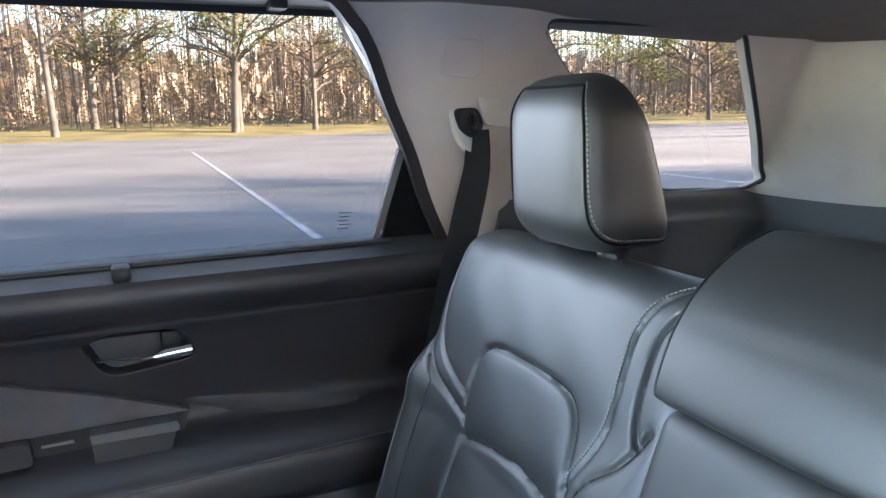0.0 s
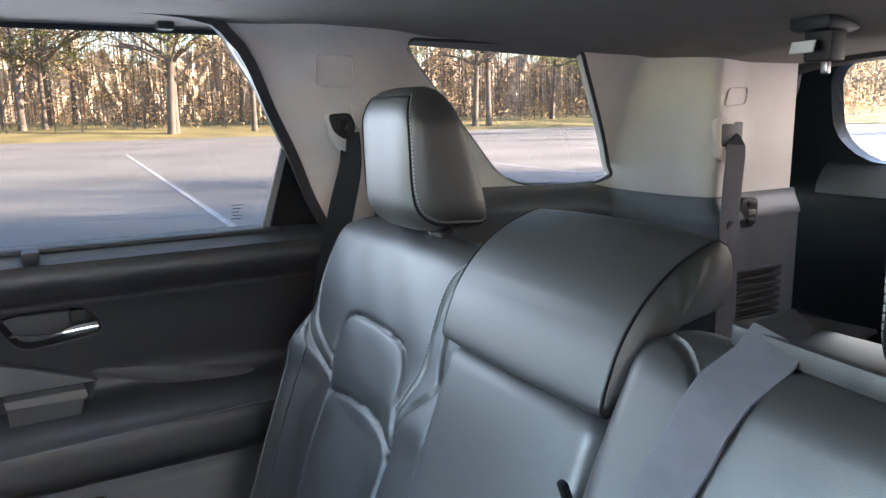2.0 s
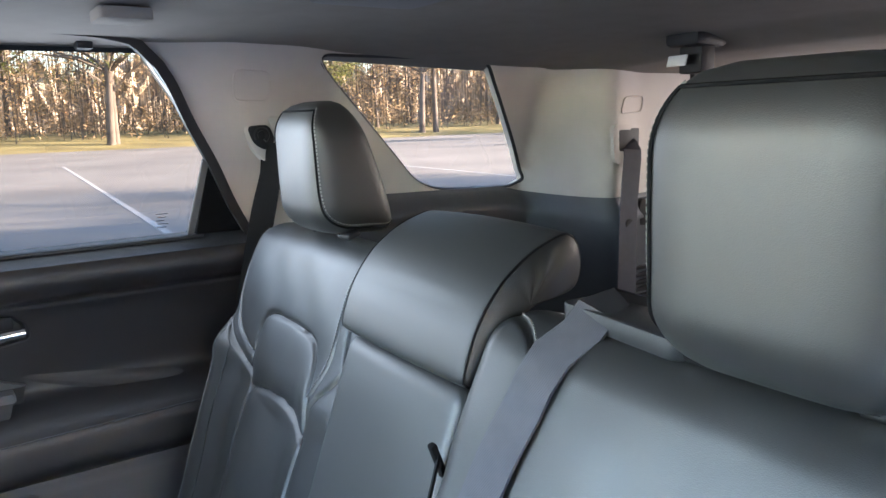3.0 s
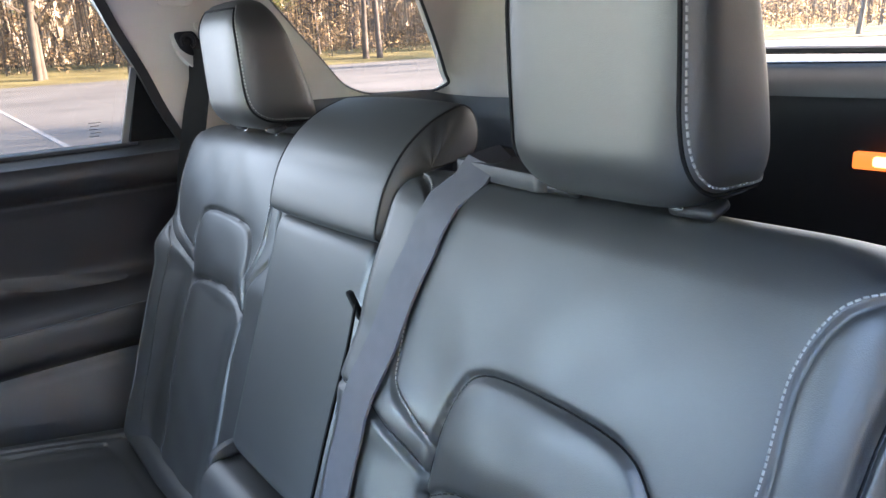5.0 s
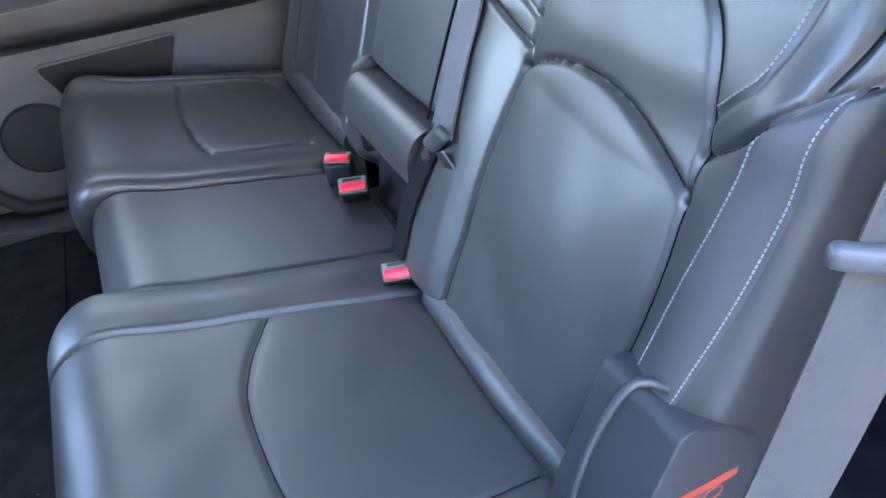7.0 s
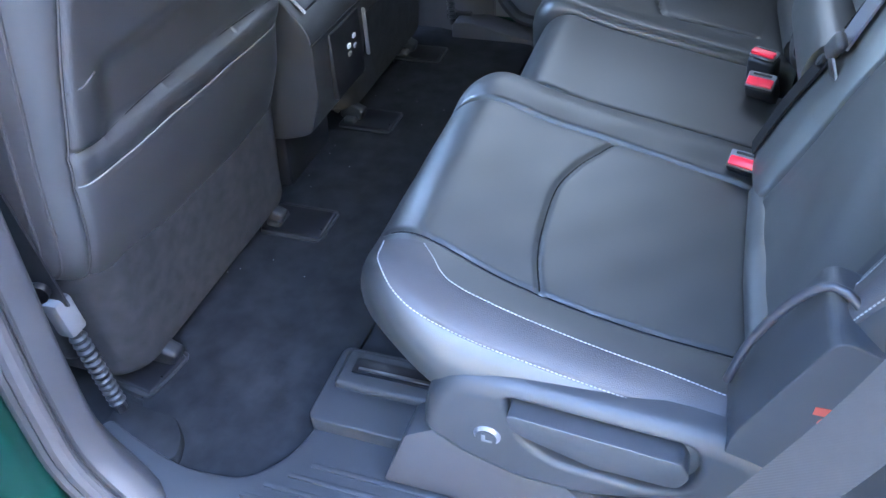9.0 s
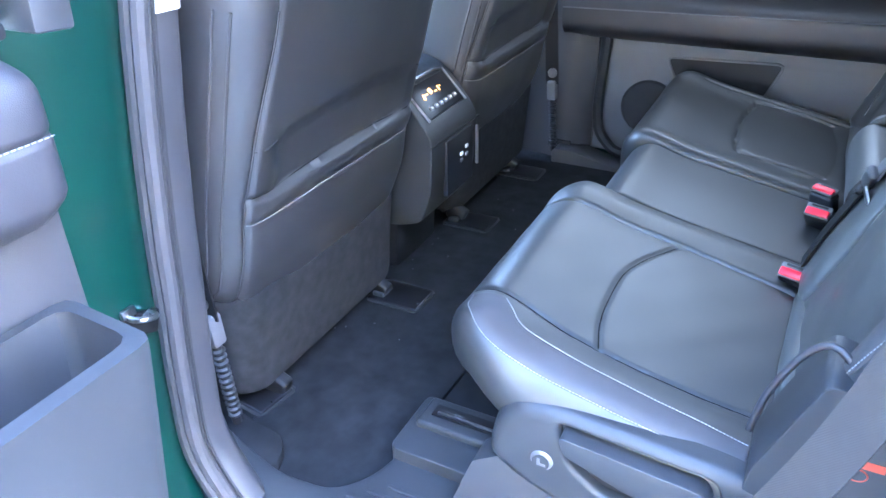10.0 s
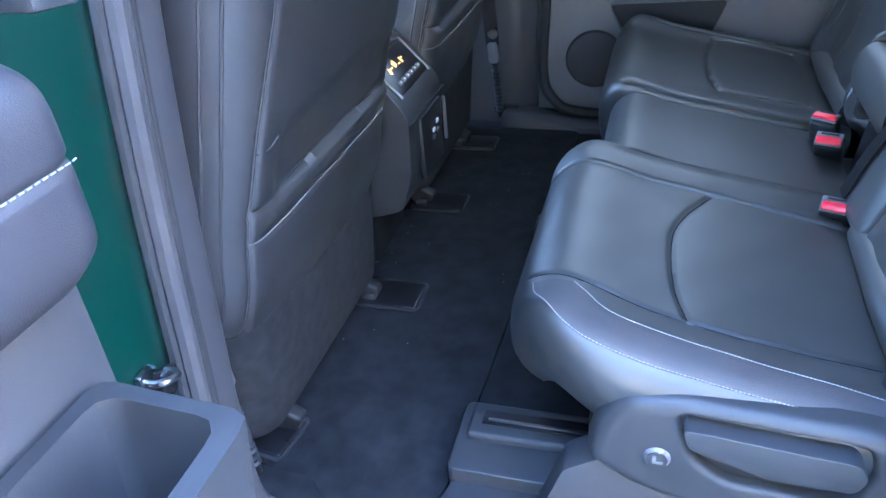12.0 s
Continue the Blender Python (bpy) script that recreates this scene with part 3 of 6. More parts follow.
part("window_switch", tilted_x(rounded([(0.22, 1.046), (0.105, 1.044), (0.103, 1.010), (0.22, 1.008)], 0.006), 0.02, 0.056), PLASTIC, door)
part("switch_mark", tilted_x([(0.092, 1.030), (0.05, 1.031), (0.048, 1.026), (0.092, 1.026)], 0.02, 0.036), SILVER, door)
part("window_ledge", side_patch(np.linspace(DY0 + 0.02, DY1, 20), np.linspace(1.276, 1.299, 8), lambda y, z: 0.058 - 0.050 * ((z - 1.276) / 0.023) ** 0.8, 0.05), PLASTIC, door, "slate ledge below the window")
part("ledge_strip", sweep([(side_x(y, 1.29) - 0.02, y, 1.296) for y in np.linspace(-0.46, DY1, 20)], flat(0.012, 0.006), (0, 0, 1)), RUBBER, door)
part("sunshade_clip", box_at((0.775, -0.052, 1.278), (0.81, -0.026, 1.300), 0.005), PLASTIC_BLACK, door)
part("sunshade_hook", box_at((0.668, -0.272, 1.644), (0.70, -0.246, 1.664), 0.005), PLASTIC_BLACK, door)

part("window_pane", skin(np.array([[(side_x(y, z) + 0.028, y, z) for y in np.linspace(0.52, float(np.interp(z, [1.27, 1.45, 1.672], [-0.47, -0.49, -0.34])), 4)] for z in np.linspace(1.27, 1.68, 14)])), GLASS, door, "tinted window pane")
line = curve([(0.52, 1.676), (0.0, 1.674), (-0.28, 1.668), (-0.35, 1.642), (-0.39, 1.60), (-0.43, 1.52), (-0.475, 1.44), (-0.515, 1.36), (-0.56, 1.285)], 0.02)
part("window_frame", sweep([(side_x(y, z) - 0.014, y, z) for y, z in line], [(-0.010, -0.010), (0.009, -0.010), (0.011, 0.0), (0.006, 0.010), (-0.008, 0.010)], (1, 0, 0)), RUBBER, door, "black rubber window seal")
part("fixed_corner", tilted_x([(-0.468, 1.452), (-0.448, 1.288), (-0.56, 1.275), (-0.50, 1.40)], -0.02, 0.008), MATTE_BLACK, door, "black corner panel behind the pane")
part("corner_edge", sweep([(side_x(y, z) - 0.008, y, z) for y, z in ((-0.462, 1.45), (-0.436, 1.29))], flat(0.012, 0.008), (1, 0, 0)), GREY_PLASTIC, door)
for k in range(5):
    part("glass_print", tilted_x([(-0.378 - 0.003 * (k % 2), 1.345 - 0.007 * k), (-0.402 + 0.004 * (k % 3), 1.345 - 0.007 * k), (-0.402 + 0.004 * (k % 3), 1.3438 - 0.007 * k), (-0.378 - 0.003 * (k % 2), 1.3438 - 0.007 * k)], -0.0262, -0.025), TRIM_GREY, door)
part("outer_skin", side_patch(np.linspace(DY0, DY1, 8), np.linspace(0.42, 1.26, 20), lambda y, z: -0.11, 0.02), PAINT, door, "dark green painted outer skin")

# door opening seal and sill on the far side
seal = curve([(0.36, 1.10), (0.375, 0.85), (0.385, 0.62), (0.35, 0.535), (0.27, 0.50), (0.0, 0.495), (-0.4, 0.52)], 0.02)
whole("door_seal", sweep([(0.825, y, z) for y, z in seal], disc(0.017, 8), (1, 0, 0)), RUBBER, "black rubber seal round the door opening", "seal")
whole("trim_sill", prism(rounded([(0.50, 0.43), (0.50, 0.52), (0.43, 0.52), (0.36, 0.50), (0.28, 0.485), (-0.5, 0.48), (-0.5, 0.43)], 0.02), "x", 0.74, 0.83, 0.008), TRIM_GREY, "grey plastic sill trim under the door", "sill trim", kind="structure")


# ---- far side: pillars and rear quarter ----
QW = rounded([(-0.662, 1.648), (-1.046, 1.64), (-1.222, 1.362), (-1.19, 1.345), (-0.985, 1.351), (-0.925, 1.376)], 0.035, 5)
QO = [(-0.33, 1.668), (-0.435, 1.52), (-0.575, 1.25), (-0.70, 1.24), (-1.25, 1.24), (-1.60, 1.24), (-1.60, 1.71), (-1.2, 1.71), (-1.0, 1.68)]


def quarter(y, z, d):
    puff = 0.016 * float(smooth01(np.array(-y), 0.36, 0.50)) * float(1 - smooth01(np.array(-y), 0.62, 0.72))
    return (side_x(y, z) - 0.006 - puff + d, y, z)


c_trim = thing("pillar_trim", "pale plastic trim round the rear quarter window", "pillar trim", (0.70, -1.0, 1.3), kind="structure")
part("panel", ring(QO, QW, quarter, 0.03, rows=26, n=240), PILLAR, c_trim, smooth=50)
part("window_pane", ([(0.765, -0.58, 1.70), (0.70, -1.35, 1.70), (0.785, -1.62, 1.25), (0.855, -0.76, 1.25)], [(0, 1, 2, 3)]), GLASS_QUARTER, c_trim, "tinted quarter window pane")
part("window_seal", sweep([quarter(y, z, 0.006) for y, z in even(QW, 120)], disc(0.0055, 6), (1, 0, 0), closed=True), RUBBER, c_trim, "thin black window seal")
part("airbag_badge", sweep([quarter(y, z, -0.001) for y, z in even(rounded([(-0.505, 1.615), (-0.575, 1.612), (-0.578, 1.558), (-0.508, 1.56)], 0.015, 5), 40)], disc(0.0016, 6), (1, 0, 0), closed=True), PILLAR, c_trim)
part("cover_cap", sweep([quarter(y, z, -0.001) for y, z in even(rounded([(-1.340, 1.552), (-1.430, 1.556), (-1.424, 1.519), (-1.325, 1.515)], 0.012, 5), 40)], disc(0.0018, 6), (1, 0, 0), closed=True), PILLAR, c_trim)


def lower_push(y, z):
    return 0.02 + 0.035 * float(smooth01(np.array(-y), 0.6, 0.9)) * (1 - float(smooth01(np.array(z), 1.33, 1.375))) * (1 - 0.8 * float(smooth01(np.array(-y), 1.2, 1.4)))


part("outer_skin", ring([(-0.55, 1.74), (-0.60, 0.40), (-2.0, 0.50), (-2.0, 1.74)], rounded([(-0.60, 1.70), (-1.38, 1.70), (-1.60, 1.25), (-0.78, 1.25)], 0.05), lambda y, z, d: (float(np.interp(z, SIDE_Z, SIDE_X)) - 0.085 * float(smooth01(-y, 0.55, 1.2)) + 0.05 + d, y, z), 0.02, rows=10, n=160), PAINT, c_trim, "dark green painted rear quarter")
quarter_trim = thing("quarter_panel", "charcoal plastic quarter panel beside the load floor", "trim panel", (0.6, -1.1, 0.66), kind="structure")
part("panel", side_patch(np.linspace(-1.61, -0.60, 70), np.linspace(0.62, 1.274, 40), lower_push, 0.05), LIT_PLASTIC, quarter_trim)
P = []
for y in np.linspace(-1.61, -0.66, 80):
    top = 1.352 - 0.026 * float(smooth01(np.array(-y), 1.12, 1.28))
    row = []
    for z in np.linspace(1.27, top, 14):
        s = float(smooth01(np.array(z), top - 0.055, top))
        row.append((side_x(y, z) - 0.012 - (lower_push(y, 1.2) - 0.008) * (1 - s), y, z))
    P.append(row)
part("upper_edge", sheet(np.array(P), (1, 0, 0), 0.03), LIT_PLASTIC, quarter_trim, smooth=60)
for k in range(7):
    z = 1.150 - 0.018 * k
    part("vent_slat", box_at((0.488, -1.545, z - 0.005), (0.508, -1.31, z + 0.005), 0.002), PLASTIC_BLACK, quarter_trim)
sw = part("switch_plate", prism(rounded([(-1.398, 1.318), (-1.456, 1.317), (-1.448, 1.250), (-1.388, 1.252)], 0.02), "x", 0.493, 0.512, 0.003), PLASTIC_BLACK, quarter_trim, "oval seat switch plate")
for z in (1.303, 1.284, 1.265):
    part("switch_button", box_at((0.489, -1.443, z - 0.006), (0.499, -1.417, z + 0.006), 0.002), PLASTIC_BLACK if z != 1.284 else GREY_PLASTIC, sw)
part("belt_button", cyl((0.47, -1.31, 1.265), (0.445, -1.31, 1.265), 0.018, 20, bevel=0.004), PLASTIC_BLACK, quarter_trim)

# belts of the far side
belt = thing("seat_belt", "dark grey seat belt hanging from the pillar beside the window", "seat belt", (0.68, -0.54, 0.8), group="seat belts")
cupx = side_x(-0.55, 1.5) - 0.022
part("guide_bowl", prism(rounded([(-0.525, 1.525), (-0.60, 1.528), (-0.66, 1.52), (-0.63, 1.44), (-0.585, 1.425), (-0.54, 1.47)], 0.02), "x", cupx - 0.004, cupx + 0.03, 0.004), PILLAR, belt, "pale recess with the belt guide")
part("anchor_cover", prism(rounded([(-0.575, 1.53), (-0.66, 1.53), (-0.655, 1.478), (-0.59, 1.485)], 0.01), "x", cupx - 0.012, cupx + 0.02, 0.004), PILLAR, belt)
part("guide_loop", tube([(cupx - 0.010, -0.562 + 0.012 * math.cos(a), 1.494 + 0.012 * math.sin(a)) for a in np.linspace(-0.6, 4.2, 24)], 0.0045, 6, (1, 0, 0)), PLASTIC_BLACK, belt)
# black backing on the bowl, painting the dark of the guide's hole
part("guide_hole_shade", prism(rounded([(-0.535, 1.512), (-0.580, 1.514), (-0.592, 1.482), (-0.572, 1.462), (-0.546, 1.478)], 0.012), "x", cupx - 0.0062, cupx + 0.01, 0.001), PLASTIC_BLACK, belt)
bl = curve([(cupx - 0.012, -0.575, 1.478), (cupx - 0.016, -0.572, 1.42), (0.70, -0.545, 1.33), (0.712, -0.518, 1.2), (0.72, -0.48, 1.0), (0.72, -0.44, 0.78)], 0.02)
part("webbing", sweep(bl, flat(0.047, 0.003), np.array([Vector((-0.35, 0.94, 0)).lerp(Vector((-0.85, 0.5, 0)), min(1, i / 6)) for i in range(len(bl))])), WEBBING_DARK, belt)
belt2 = thing("seat_belt", "grey third-row seat belt in a pale guide", "seat belt", (0.5, -1.35, 1.0), group="seat belts")
part("guide_frame", ring(rounded([(-1.295, 1.492), (-1.452, 1.488), (-1.456, 1.392), (-1.301, 1.404)], 0.015), rounded([(-1.308, 1.480), (-1.388, 1.478), (-1.392, 1.432), (-1.312, 1.430)], 0.012), lambda y, z, d: (side_x(y, z) - 0.014 + d, y, z), 0.02, rows=2, n=80), PILLAR, belt2, "pale square belt guide")
# solid black box that paints the shade inside the guide's slot
part("guide_slot_shade", box_at((0.495, -1.39, 1.428), (0.52, -1.308, 1.482), 0.003), PLASTIC_BLACK, belt2)
part("webbing", sweep(curve([(0.510, -1.352, 1.446), (0.480, -1.350, 1.434), (0.466, -1.33, 1.36), (0.445, -1.30, 1.26), (0.41, -1.26, 1.10), (0.38, -1.22, 0.90)], 0.02), flat(0.046, 0.003), (-1, 0.25, 0)), WEBBING, belt2)

# ---- tailgate ----
gate = thing("tailgate", "closed black tailgate with a rear window", "tailgate", (0, -1.85, 0.66))


def gate_place(x, z, d):
    return (x, -1.90 + 0.42 * max(0.0, z - 1.25) ** 1.15 - d, z)


TW = rounded([(0.555, 1.615), (0.0, 1.645), (-0.555, 1.615), (-0.575, 1.44), (-0.50, 1.372), (0.50, 1.372), (0.575, 1.44)], 0.06, 6)
part("inner_frame", ring([(0.74, 1.20), (0.70, 1.66), (0, 1.69), (-0.70, 1.66), (-0.74, 1.20)], TW, gate_place, 0.05, rows=6, n=160), PLASTIC_BLACK, gate, "black frame of the rear window", smooth=50)
part("trim_panel", sheet(np.array([[gate_place(x, z, -0.045 * float(smooth01(np.array(1.33 - z), 0.0, 0.06))) for z in np.linspace(0.64, 1.325 , 24)] for x in np.linspace(-0.76, 0.76, 30)]), (0, -1, 0), 0.08), PLASTIC_BLACK, gate, "black lower tailgate trim")
part("window_pane", skin(np.array([[gate_place(x, z, 0.03) for z in np.linspace(1.34, 1.68, 6)] for x in np.linspace(-0.62, 0.62, 6)])), GLASS_REAR, gate, "tinted rear window")
# ledge in the lightened plastic: its blue sky light is put into the colour
part("window_ledge", sheet(np.array([[gate_place(x, 1.368 - 0.075 * t, -0.004 - 0.066 * t - 0.012 * math.sin(math.pi * t)) for t in np.linspace(0, 1, 8)] for x in np.linspace(-0.60, 0.60, 24)]), (0, -1, 0), 0.03), LIT_PLASTIC, gate, "charcoal ledge under the rear window, lightened for the light on it", smooth=60)
part("opening_seal", sweep(curve([(0.60, -1.66, 0.66), (0.605, -1.66, 1.20), (0.60, -1.655, 1.40), (0.575, -1.645, 1.56), (0.50, -1.64, 1.615), (0.0, -1.64, 1.635), (-0.50, -1.64, 1.615), (-0.575, -1.645, 1.56), (-0.605, -1.66, 1.20), (-0.60, -1.66, 0.66)], 0.03), disc(0.02, 8, 0.03), (0, 1, 0)), RUBBER, gate, "black rubber seal of the tailgate opening")
part("wiper", sweep([(0.30, -1.80, 1.405), (-0.10, -1.80, 1.40)], disc(0.009, 6), (0, 1, 0)), PLASTIC_BLACK, gate)
whole("side_marker_lamp", box_at((-0.20, -1.812, 1.135), (-0.045, -1.79, 1.175), 0.006), LAMP, "glowing amber lamp on the dark tailgate", "lamp")
whole("side_marker_bulb", box_at((-0.17, -1.80, 1.143), (-0.09, -1.783, 1.168), 0.008), LAMP_CORE, "bright amber bulb of the tailgate lamp", "lamp")

# ceiling fittings
holder = thing("belt_holder", "black ceiling belt holder with a tag hanging from it", "seat belt", (0.21, -1.2, 1.64))
part("base", box_at((0.175, -1.26, 1.632), (0.25, -1.17, 1.665), 0.010), PLASTIC_BLACK, holder)
part("bracket", box_at((0.185, -1.235, 1.585), (0.235, -1.195, 1.652), 0.004), PLASTIC_BLACK, holder)
part("tongue", box_at((0.20, -1.222, 1.565), (0.212, -1.21, 1.59), 0.002), STEEL, holder)
part("tag", rbox((0.05, 0.003, 0.02), 0.001, 1, pose(0.225, -1.178, 1.608, 15, 0, -10)), WHITE, holder, "small white paper tag")
whole("coat_hook", prism(rounded([(0.48, -0.24), (0.48, -0.31), (0.40, -0.31), (0.40, -0.24)], 0.01), "z", 1.660, 1.676, 0.004), HEADLINER, "grey folded coat hook on the headliner", "hook")
whole("dome_lamp", prism(rounded([(0.10, -0.46), (0.24, -0.46), (0.24, -0.62), (0.10, -0.62)], 0.02), "z", 1.668, 1.69, 0.004), GREY_PLASTIC, "grey dome lamp set in the headliner", "lamp")


# ---- near side: pillars, sill, front ----
b_pillar = thing("b_pillar", "green painted door pillar with grey trim and rubber seals", "car body", (-0.75, 0.6, 0.45), kind="structure")


def bp(z):
    """The inner edge (x) of the painted post at the height z."""
    return float(np.interp(z, [0.42, 0.55, 0.75, 0.85, 0.95, 1.05, 1.12, 1.20, 1.65], [-0.818, -0.810, -0.797, -0.786, -0.776, -0.763, -0.752, -0.738, -0.640]))


def low(z):
    """How far the pillar's foot sweeps back into the sill."""
    return 0.09 * float(smooth01(np.array(0.66 - z), 0.0, 0.22)) ** 1.6


zz = np.linspace(0.46, 1.68, 50)


def column(section, zz, flare=1.0):
    """A section of (x from the post's edge, y) carried up the pillar."""
    k = len(section)
    vs = [(bp(z) + dx, y - flare * low(z), z) for z in zz for dx, y in section]
    fs = [(i * k + j, i * k + (j + 1) % k, (i + 1) * k + (j + 1) % k, (i + 1) * k + j) for i in range(len(zz) - 1) for j in range(k)]
    return vs, fs + [tuple(range(k)), tuple((len(zz) - 1) * k + j for j in range(k))]


part("painted_post", column([(-0.20, 0.535), (-0.13, 0.534), (-0.11, 0.527), (-0.03, 0.527), (-0.006, 0.529), (0.0, 0.535), (0.0, 0.70), (-0.20, 0.70)], zz, 0.6), PAINT, b_pillar, "dark green painted door post", smooth=50)
part("trim", column([(0.024, 0.60), (0.024, 0.510), (0.028, 0.506), (0.056, 0.503), (0.062, 0.506), (0.078, 0.526), (0.094, 0.560), (0.096, 0.66), (0.024, 0.66)], zz), TRIM_GREY, b_pillar, "grey plastic pillar trim")
part("door_seal", sweep([(bp(z) + 0.012, 0.517 - low(z), z) for z in zz], disc(0.0125, 10), (0, 1, 0)), RUBBER_GREY, b_pillar, "grey rubber door seal")
part("seal_lip", sweep([(bp(z) - 0.001, 0.527 - low(z), z) for z in zz], disc(0.0075, 8), (0, 1, 0)), RUBBER, b_pillar)
part("seal_groove", sweep([(bp(z) + 0.0165, 0.5045 - low(z), z) for z in zz], disc(0.0020, 6), (0, 1, 0)), RUBBER, b_pillar)
part("seal_line", sweep([(bp(z) + 0.0255, 0.508 - low(z), z) for z in zz], disc(0.0032, 6), (0, 1, 0)), RUBBER, b_pillar)
latch = part("striker", merge(tube(curve([(-0.841, 0.522, 0.866), (-0.841, 0.510, 0.866), (-0.831, 0.502, 0.863), (-0.817, 0.502, 0.858), (-0.809, 0.510, 0.855), (-0.809, 0.522, 0.855)], 0.005), 0.0042, 8, (0, 0, 1)), rbox((0.022, 0.008, 0.014), 0.003, 2, pose(-0.839, 0.522, 0.872)), rbox((0.022, 0.008, 0.014), 0.003, 2, pose(-0.810, 0.522, 0.851))), STEEL, b_pillar, "steel door striker")
part("striker_plate", rbox((0.062, 0.008, 0.034), 0.008, 2, pose(-0.825, 0.525, 0.846, 0, 22, 0)), MATTE_BLACK, latch)
part("upper_cap", column([(0.023, 0.60), (0.023, 0.508), (0.027, 0.503), (0.057, 0.500), (0.064, 0.504), (0.080, 0.524), (0.097, 0.560), (0.098, 0.66), (0.023, 0.66)], np.linspace(1.22, 1.68, 8)), PILLAR, b_pillar, "pale upper pillar trim")


# sill on the near side
sill = thing("sill_trim", "ribbed charcoal plastic step trim in the door opening", "sill trim", (-0.7, 0.1, 0.45), kind="structure")
part("plate", prism(rounded([(-0.80, 0.60), (-0.80, -0.40), (-0.53, -0.40), (-0.53, 0.285), (-0.615, 0.295), (-0.66, 0.312), (-0.70, 0.35), (-0.708, 0.44), (-0.68, 0.55), (-0.66, 0.60)], 0.03), "z", 0.40, 0.497, 0.012, 3), PLASTIC, sill)
for k in range(6):
    x = -0.765 + 0.022 * k
    part("rib", box_at((x - 0.004, -0.38, 0.490), (x + 0.004, 0.395 - 0.025 * k, 0.4995), 0.0022), PLASTIC, sill)
part("inner_step", prism(rounded([(-0.60, 0.30), (-0.60, -0.38), (-0.46, -0.38), (-0.46, 0.30)], 0.015), "z", 0.45, 0.522, 0.012, 3), PLASTIC, sill)
whole("rocker_panel", box_at((-0.90, -0.45, 0.22), (-0.80, 0.80, 0.47), 0.03, 4), PAINT, "dark green painted rocker under the door opening", "car body", kind="structure")
part("scuff_seal", sweep([(-0.802, y, 0.488) for y in np.linspace(-0.42, 0.46, 20)], disc(0.011, 8), (0, 0, 1)), RUBBER_GREY, sill)

# near rear pillar, and the plain shell that closes the cabin
whole("rear_pillar_trim", prism([(-0.42, 1.66), (-0.40, 0.5), (-0.66, 0.5), (-1.5, 0.62), (-1.66, 0.64), (-1.66, 1.30), (-0.80, 1.30), (-0.62, 1.64)], "x", -0.86, -0.765, 0.01), PLASTIC, "charcoal trim of the near rear quarter", "trim panel", kind="structure")
whole("rear_quarter_glass", ([(-0.80, -0.62, 1.66), (-0.80, -0.82, 1.30), (-0.80, -1.60, 1.30), (-0.80, -1.50, 1.66)], [(0, 1, 2, 3)]), GLASS_QUARTER, "tinted quarter window of the near side", "window", kind="structure")
whole("rear_roof_rail", box_at((-0.80, -1.75, 1.63), (-0.70, 0.75, 1.72), 0.02), PLASTIC_BLACK, "black roof rail trim over the door opening", "trim", kind="structure")
whole("far_roof_rail", box_at((0.745, -1.75, 1.675), (0.84, 1.1, 1.76), 0.02), PAINT, "dark green roof rail", "trim", kind="structure")
whole("front_wall_left", box_at((-0.90, 0.70, 0.30), (-0.80, 1.75, 1.26), 0.02), PAINT, "dark green front door outer skin", "car body", kind="structure")
whole("front_wall_right", box_at((0.86, 0.62, 0.30), (0.95, 1.75, 1.26), 0.02), PLASTIC, "charcoal front passenger door", "car body", kind="structure")
whole("dashboard", prism(rounded([(1.35, 0.45), (1.32, 1.02), (1.45, 1.15), (1.85, 1.15), (1.85, 0.45)], 0.05), "x", -0.80, 0.86, 0.01), PLASTIC_BLACK, "black dashboard at the front of the cabin", "dashboard", kind="structure")
whole("windscreen", ([(-0.75, 1.9, 1.1), (0.78, 1.9, 1.1), (0.68, 1.15, 1.66), (-0.65, 1.15, 1.66)], [(0, 1, 2, 3)]), GLASS_CLEAR, "raked windscreen", "window", kind="structure", smooth=0)
for s, n in ((-1, "front_post_left"), (1, "front_post_right")):
    whole(n, sweep([(s * 0.80, 1.75, 1.2), (s * 0.66, 1.12, 1.66)], disc(0.04, 8), (0, 0, 1)), PILLAR, "pale windscreen post trim", "pillar trim", kind="structure")
far_b = thing("far_door_pillar", "grey trim of the far door pillar", "pillar trim", (0.83, 0.52, 0.45), kind="structure")
P = np.array([[(0.83 - 0.33 * max(0, z - 1.2) * 0.9 - 0.035 * math.sin(math.pi * min(k, 8) / 8 * (1 if k < 5 else 0.5) + (0 if k < 5 else 1.2)), 0.40 + 0.02 * k - 0.0 + 0.05 * float(smooth01(np.array(z), 0.5, 1.1)) * 0, z) for k in range(14)] for z in np.linspace(0.44, 1.66, 30)])
part("trim", sheet(P, (1, 0, 0), 0.05), TRIM_GREY, far_b)
part("belt_slot", box_at((0.79, 0.455, 0.505), (0.815, 0.53, 0.53), 0.004), PLASTIC_BLACK, far_b)

# ---- open rear door on the near side ----
od = thing("open_door", "open rear door with grey armrest, stitched black upper trim and storage bin", "car door", (-1.4, 0.47, 0.5))
HX0, HX1 = -1.95, -0.93


def door_face(x, z):
    """The trim's face (y) of the open door."""
    y = 0.435
    y -= 0.052 * float(np.exp(-(((z - 1.165) / 0.085) ** 6)))
    y += 0.004 * float(np.exp(-((z - 1.174) / 0.0035) ** 2))
    rim = max(0.0, x - (HX1 - 0.03)) / 0.03
    return y + 0.03 * (1 - math.sqrt(max(0.0, 1 - min(1, rim) ** 2)))


